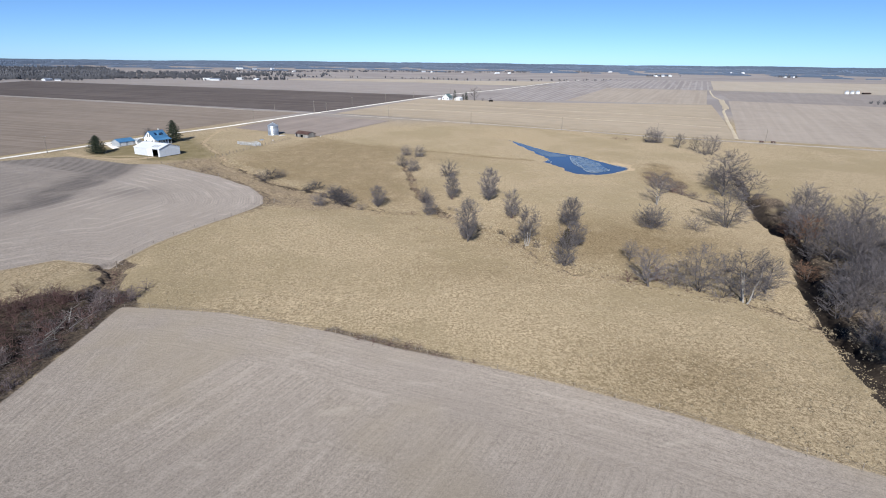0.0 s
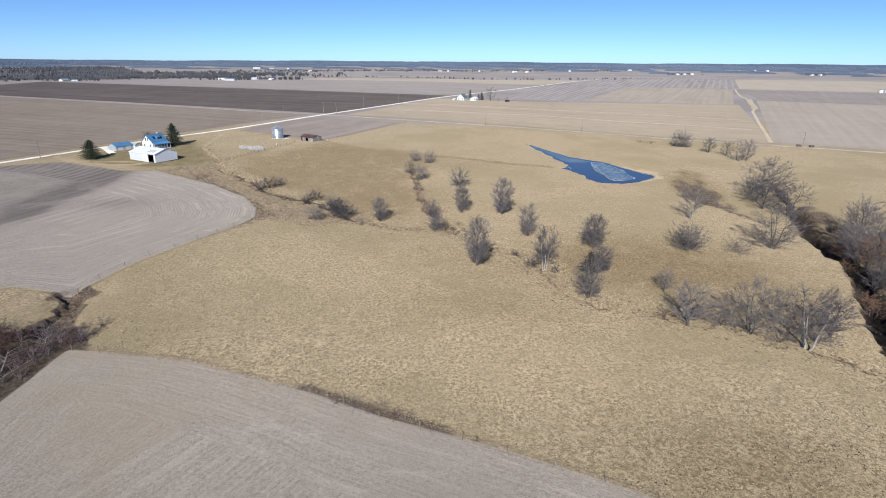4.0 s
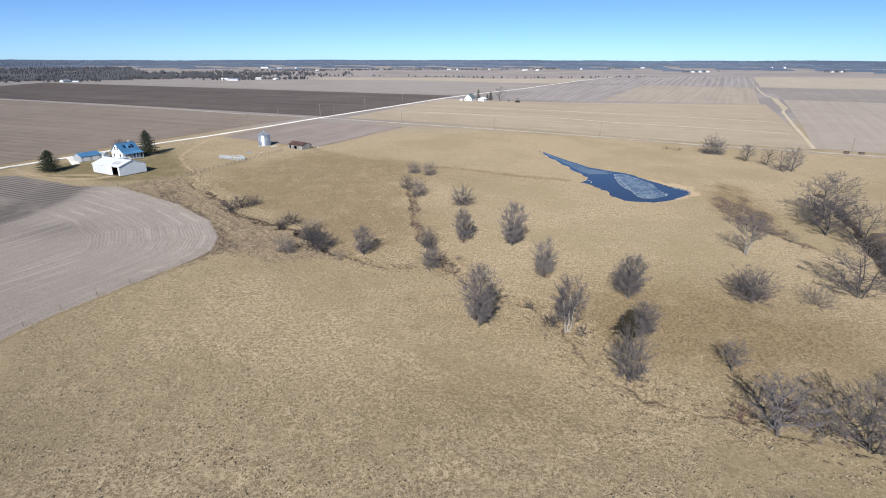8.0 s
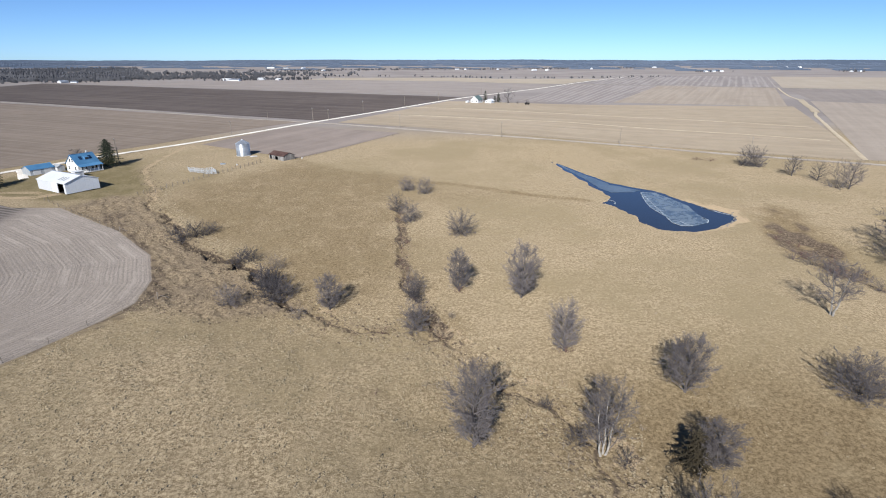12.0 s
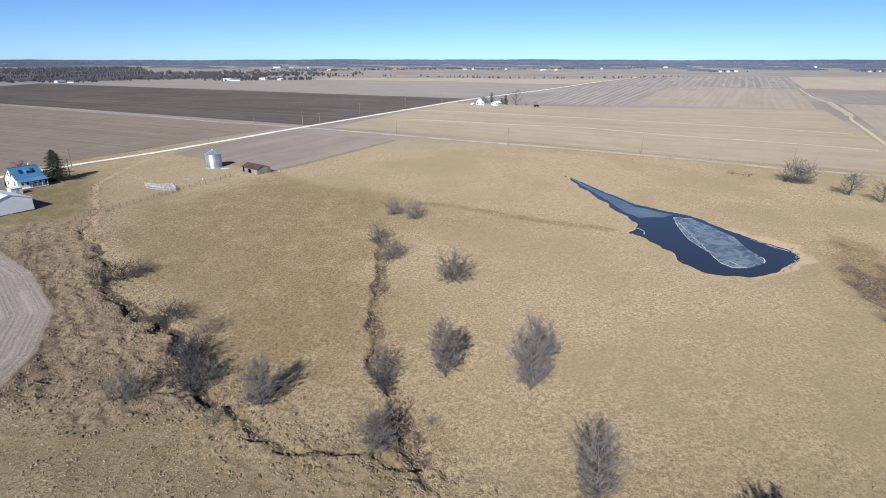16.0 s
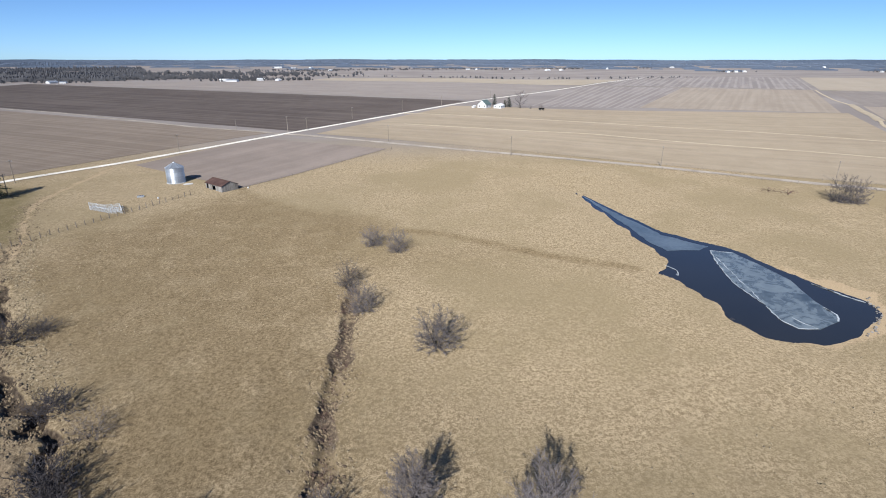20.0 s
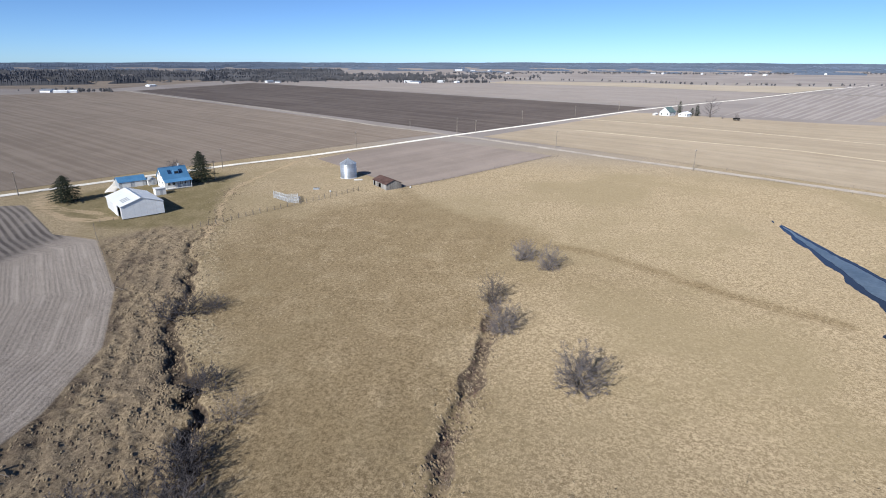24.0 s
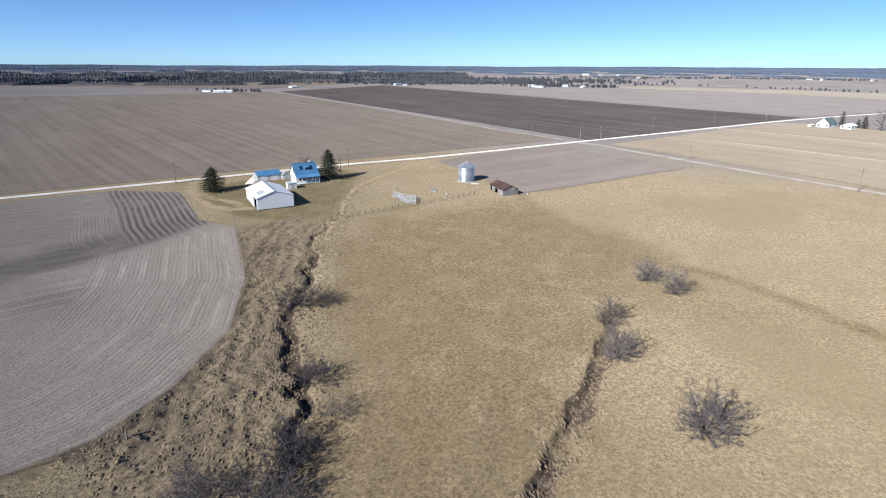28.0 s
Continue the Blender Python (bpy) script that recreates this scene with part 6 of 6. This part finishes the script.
def wood_bands(name, bands, lo, hi_az, steps, material, label, seed):
    """Long ragged belts of far woods at given distances."""
    verts, faces = [], []
    for k, (rad, hi, gap) in enumerate(bands):
        r = random.Random(seed + k)
        run = []
        for i in range(steps):
            a = radians(lo + (hi_az - lo) * i / (steps - 1))
            keep = math.sin(a * 19 + k * 2.1) + 0.8 * math.sin(a * 47 + k * 1.3) + 0.5 * math.sin(a * 111 + k)
            q = rad + 90 * math.sin(a * 9 + k * 3)
            if keep > gap:
                run.append((a, q, hi * min(1.0, 0.12 + (keep - gap) * 1.1) * r.uniform(0.55, 1.15)))
            if keep <= gap or i == steps - 1:
                o = len(verts)
                for a2, q2, h2 in run:
                    for dq, z in ((0, -3), (3, h2 * 0.85), (12, h2), (30, -3)):
                        verts.append((math.sin(a2) * (q2 + dq), 60 + math.cos(a2) * (q2 + dq), 6 + z))
                faces += [(o + j * 4 + c, o + j * 4 + c + 1, o + j * 4 + c + 5, o + j * 4 + c + 4) for j in range(len(run) - 1) for c in range(3)]
                run = []
    return tagged(raw(name, verts, faces, material), label, "woodland", kind="stuff")


wood_bands("far_woods", ((2450, 7, 0.9), (2700, 8, 0.2), (2950, 10, 0.0), (3250, 13, -0.1), (3650, 16, -0.4), (4050, 19, -0.7), (4400, 22, -1.0)), -72, 56, 2000, M["far_ridge"], "leafless woods with haze painted blue grey at the horizon", 30)
wood_bands("far_grove_belt", ((1330, 10, -0.9), (1420, 11, -1.2), (1520, 12, -1.2), (1640, 12, -1.0), (1800, 13, -1.2), (2000, 14, -1.2), (2300, 15, -1.2)), -78, -27, 1100, M["far_wood"], "grey leafless belt of woods behind the fields with haze tinted in", 60)

# the last ridge, closing the plain all round, its haze painted into the colour
r = random.Random(77)
verts, faces, n = [], [], 720
tops = [33 + 7 * math.cos((i / n - 0.05) * 2 * math.pi) + 2.2 * math.sin(i * 0.11) + 1.4 * math.sin(i * 0.37 + 1) + r.uniform(-1, 1) for i in range(n)]
for i in range(n):
    a = 2 * math.pi * i / n
    for rad, z in ((4680, -5), (4700, tops[i]), (4860, tops[i] - 2), (4880, -5)):
        verts.append((math.sin(a) * rad, 100 + math.cos(a) * rad, z))
for i in range(n):
    j = (i + 1) % n
    for k in range(3):
        faces.append((i * 4 + k, i * 4 + k + 1, j * 4 + k + 1, j * 4 + k))
tagged(raw("backdrop", verts, faces, M["far_ridge"]), "wooded ridge with haze painted blue along the horizon", "backdrop", kind="structure")

# ---- small things ----
def farm_wagon(x, y, turn, label, body, size=1.0):
    px, py = x * K, y * K
    w = thing("farm_wagon", pose(px, py, ground_z(px, py) + 0.15, 0, 0, turn) @ Matrix.Diagonal((size, size, size, 1)), label, "wagon", "farm wagons")
    part("bed", boxed(-2.2, 2.2, -1.1, 1.1, 0.75, 0.9), M["old_wood"], w)
    for s in (-1, 1):
        part("side_board", boxed(-2.2, 2.2, s * 1.1 - 0.04, s * 1.1 + 0.04, 0.9, 1.9), M[body], w)
        part("end_board", boxed(s * 2.2 - 0.04, s * 2.2 + 0.04, -1.06, 1.06, 0.9, 1.9), M[body], w)
    for sx in (-1.4, 1.4):
        part("axle", roded((sx, -1.0, 0.42), (sx, 1.0, 0.42), 0.05), M["wire"], w)
        for s in (-1, 1):
            wheel = part("wheel", roded((sx, s * 1.0, 0.42), (sx, s * 1.2, 0.42), 0.42, sides=14), M["dark_in"], w)
            part("rim", roded((sx, s * 1.19, 0.42), (sx, s * 1.215, 0.42), 0.22, sides=12), M["rust_roof"], wheel)
    part("drawbar", roded((2.2, 0, 0.7), (4.2, 0, 0.3), 0.05), M["wire"], w)


farm_wagon(212.3, 306.6, -27, "small rusty farm cart beside the dirt road", "rust_roof", 0.55)
farm_wagon(218.2, 304.4, -18, "small rusty farm cart beside the dirt road", "rust_roof", 0.55)
farm_wagon(92.5, 586, 10, "dark farm wagon at the far farmstead", "dark_in")

stone_rnd = random.Random(14)
for k in range(34):
    u = k / 33
    p = np.array((np.interp(u, (0, 0.5, 1), (90, 98, 100.6)), np.interp(u, (0, 0.5, 1), (219.6, 227.6, 235)))) * K + np.array((stone_rnd.uniform(-0.5, 0.8), stone_rnd.uniform(-0.8, 0.5)))
    bm = bmesh.new()
    bmesh.ops.create_icosphere(bm, subdivisions=1, radius=stone_rnd.uniform(0.14, 0.36))
    for v in bm.verts:
        v.co *= stone_rnd.uniform(0.75, 1.2)
        v.co.z *= 0.65
    ob = tagged(part("rock", bm, M["rock"]), "grey rock along the pond bank", "rock", "bank rocks")
    ob.matrix_world = pose(p[0], p[1], max(WATER, ground_z(*p)) + 0.05, 0, 0, stone_rnd.uniform(0, 360))

branch_rnd = random.Random(15)
for k in range(16):
    x, y = np.interp(k / 15, (0, 1), (-60, -67)) + branch_rnd.uniform(-4, 3), np.interp(k / 15, (0, 1), (99, 66))
    t = Twigs()
    ln = branch_rnd.uniform(3, 6)
    main = bend(branch_rnd, Vector((0, 0, 0.3)), Vector((1, 0, branch_rnd.uniform(0.05, 0.35))), ln, 5, 0.1, 0)
    t.limb(main, [0.10 * (1 - i / 7) for i in range(6)], 5)
    for j in range(1, 5):
        side = bend(branch_rnd, main[j], Vector((0.7, branch_rnd.choice((-1, 1)), branch_rnd.uniform(0, 0.8))), ln * 0.35, 3, 0.15, 0)
        t.limb(side, [0.045, 0.03, 0.02, 0], 4)
    ob = tagged(raw("fallen_branch", t.v, t.f, M["bark_pale"]), "pale fallen branch lying in the ditch brush", "branch", "fallen branches")
    ob.matrix_world = pose(x * K, y * K, ground_z(x * K, y * K) + branch_rnd.uniform(0.2, 0.9), 0, 0, branch_rnd.uniform(20, 120))

for x, y in ((-47.8, 311.6), (-72, 300)):
    p = np.array((x, y)) * K
    b = thing("bucket", pose(p[0], p[1], ground_z(*p)), "small white plastic bucket in the grass", "bucket")
    part("bucket_body", roded((0, 0, 0), (0, 0, 0.5), 0.24, 0.3, sides=14), M["white_paint"], b)
    part("bucket_rim", roded((0, 0, 0.47), (0, 0, 0.52), 0.32, 0.32, sides=14), M["white_metal"], b)

# ---- dry grass ----
def grass(n, seed):
    r = np.random.RandomState(seed)
    P = np.column_stack([r.uniform(-95, 120, n), r.uniform(46, 292, n)])
    z, D = land(P, True)
    thick = rough_noise(P, 6.0, 31) * 0.6 + rough_noise(P, 1.6, 32) * 0.5
    ok = (D["west"] > 0.5) & (D["south"] > 0.4) & (D["pond"] > 0.5) & (D["yard"] > 2) & (thick > 0.40) & (D["brush"] > 12) & (D["creek"] > 2.2) & (D["gully"] > 1.2) & (signed(P, BELT) > 0) & (r.uniform(0, 1, n) < np.where((P[:, 1] / K < np.interp(P[:, 0] / K, CREEK[11:, 0] / K, CREEK[11:, 1] / K) + 3) | (D["gully"] < 4) | (D["creek"] < 7), 1.0, 0.16)) & (r.uniform(0, 1, n) > 1.2 * bell(P[:, 0] / K, P[:, 1] / K, -14, 194, 26, 26)) & (r.uniform(0, 1, n) > bell(P[:, 0] / K, P[:, 1] / K, 66, 128, 26, 16))
    P, z = P[ok], z[ok]
    rank = 1 + 0.45 * (1 - step(np.minimum(signed(P, BELT), D["creek"][ok] - 7), -1, 3))
    m = len(P)
    a, h = r.uniform(0, math.tau, m), r.uniform(0.07, 0.22, m) * rank
    w = r.uniform(0.10, 0.24, m) * rank
    tilt = r.uniform(-0.3, 0.3, (m, 2))
    V = np.empty((m, 4, 3))
    for k in range(3):
        V[:, k, 0] = P[:, 0] + np.cos(a + k * 2.094) * w
        V[:, k, 1] = P[:, 1] + np.sin(a + k * 2.094) * w
        V[:, k, 2] = z - 0.06
    V[:, 3, 0], V[:, 3, 1], V[:, 3, 2] = P[:, 0] + tilt[:, 0], P[:, 1] + tilt[:, 1], z + h
    F = np.arange(m)[:, None, None] * 4 + np.array(((0, 1, 3), (1, 2, 3), (2, 0, 3)))[None]
    F = F.reshape(-1, 3)
    me = bpy.data.meshes.new("grass")
    me.vertices.add(m * 4)
    me.vertices.foreach_set("co", V.astype(np.float32).ravel())
    me.loops.add(F.size)
    me.loops.foreach_set("vertex_index", F.ravel().astype(np.int32))
    me.polygons.add(len(F))
    me.polygons.foreach_set("loop_start", np.arange(0, F.size, 3, dtype=np.int32))
    me.materials.append(M["straw"])
    me.update()
    me.validate()
    return tagged(new("grass", me), "dry tan tufts of matted pasture grass", "grass", kind="stuff")


grass(165000, 5)


def tussocks(n, seed):
    """Lumps of matted turf and clods over the creek flat, along the banks and the gully."""
    r = np.random.RandomState(seed)
    lanes = [(CREEK[2:], 6.0, 0.42), (GULLY, 2.6, 0.14), (CREEK[-20:], 4.0, 0.12)]
    sets = [np.column_stack([r.uniform(-108, -14, int(n * 1.5)), r.uniform(176, 272, int(n * 1.5))])]
    sets[0] = sets[0][signed(sets[0], BELT) < 1.5][:int(n * 0.3)]
    for line, wide, share in lanes:
        d = np.r_[0, np.cumsum(np.hypot(*np.diff(line, axis=0).T))]
        u = r.uniform(0, d[-1], int(n * share))
        side = r.normal(0, wide * 0.5, (len(u), 2))
        sets.append(np.column_stack([np.interp(u, d, line[:, 0]), np.interp(u, d, line[:, 1])]) + side)
    P = np.vstack(sets)
    z, D = land(P, True)
    ok = (D["west"] > 0.8) & (D["south"] > 0.8) & (D["pond"] > 1) & (rough_noise(P, 3.5, 81) + r.uniform(-0.3, 0.3, len(P)) > 0.38)
    P, z = P[ok], z[ok]
    m, k = len(P), 6
    a0, rad, h = r.uniform(0, math.tau, m), r.uniform(0.10, 0.32, m), r.uniform(0.04, 0.14, m)
    V = np.empty((m, 2 * k + 1, 3))
    for i in range(k):
        a = a0 + i * math.tau / k
        for row, (f, up) in enumerate(((1.0, 0.0), (0.72, 0.75))):
            q = rad * f * r.uniform(0.7, 1.3, m)
            V[:, row * k + i, 0] = P[:, 0] + np.cos(a) * q * 1.1 - np.sin(a) * q * 0.8
            V[:, row * k + i, 1] = P[:, 1] + np.sin(a) * q * 1.5
            V[:, row * k + i, 2] = z + (h * up * r.uniform(0.6, 1.2, m) if row else -0.08)
    V[:, 2 * k, 0], V[:, 2 * k, 1], V[:, 2 * k, 2] = P[:, 0], P[:, 1], z + h
    F = [(i, (i + 1) % k, k + i) for i in range(k)] + [((i + 1) % k, k + (i + 1) % k, k + i) for i in range(k)] + [(k + i, k + (i + 1) % k, 2 * k) for i in range(k)]
    F = (np.arange(m)[:, None, None] * (2 * k + 1) + np.array(F)[None]).reshape(-1, 3)
    me = bpy.data.meshes.new("turf_clods")
    me.vertices.add(m * (2 * k + 1))
    me.vertices.foreach_set("co", V.astype(np.float32).ravel())
    me.loops.add(F.size)
    me.loops.foreach_set("vertex_index", F.ravel().astype(np.int32))
    me.polygons.add(len(F))
    me.polygons.foreach_set("loop_start", np.arange(0, F.size, 3, dtype=np.int32))
    me.materials.append(clod_material())
    me.update()
    me.validate()
    return tagged(new("turf_clods", me), "lumpy tussocks and earth clods along the creek", "turf", kind="stuff")


def clod_material():
    n = Nodes("matted_turf_clods", 0.95, 0, 0.1)
    island = n.node("ShaderNodeNewGeometry").outputs["Random Per Island"]
    fine = n.noise(5.0, 4, 0.7)
    straw = n.mix(n.ramp(fine, 0.35, 0.65), (0.17, 0.13, 0.082), (0.37, 0.29, 0.19))
    earth = n.mix(n.ramp(fine, 0.35, 0.65), (0.075, 0.055, 0.04), (0.20, 0.152, 0.108))
    return n.done(n.mix(n.ramp(island, 0.5, 0.8), straw, earth), n.bump(fine, 0.6, 0.06))


tussocks(11000, 6)
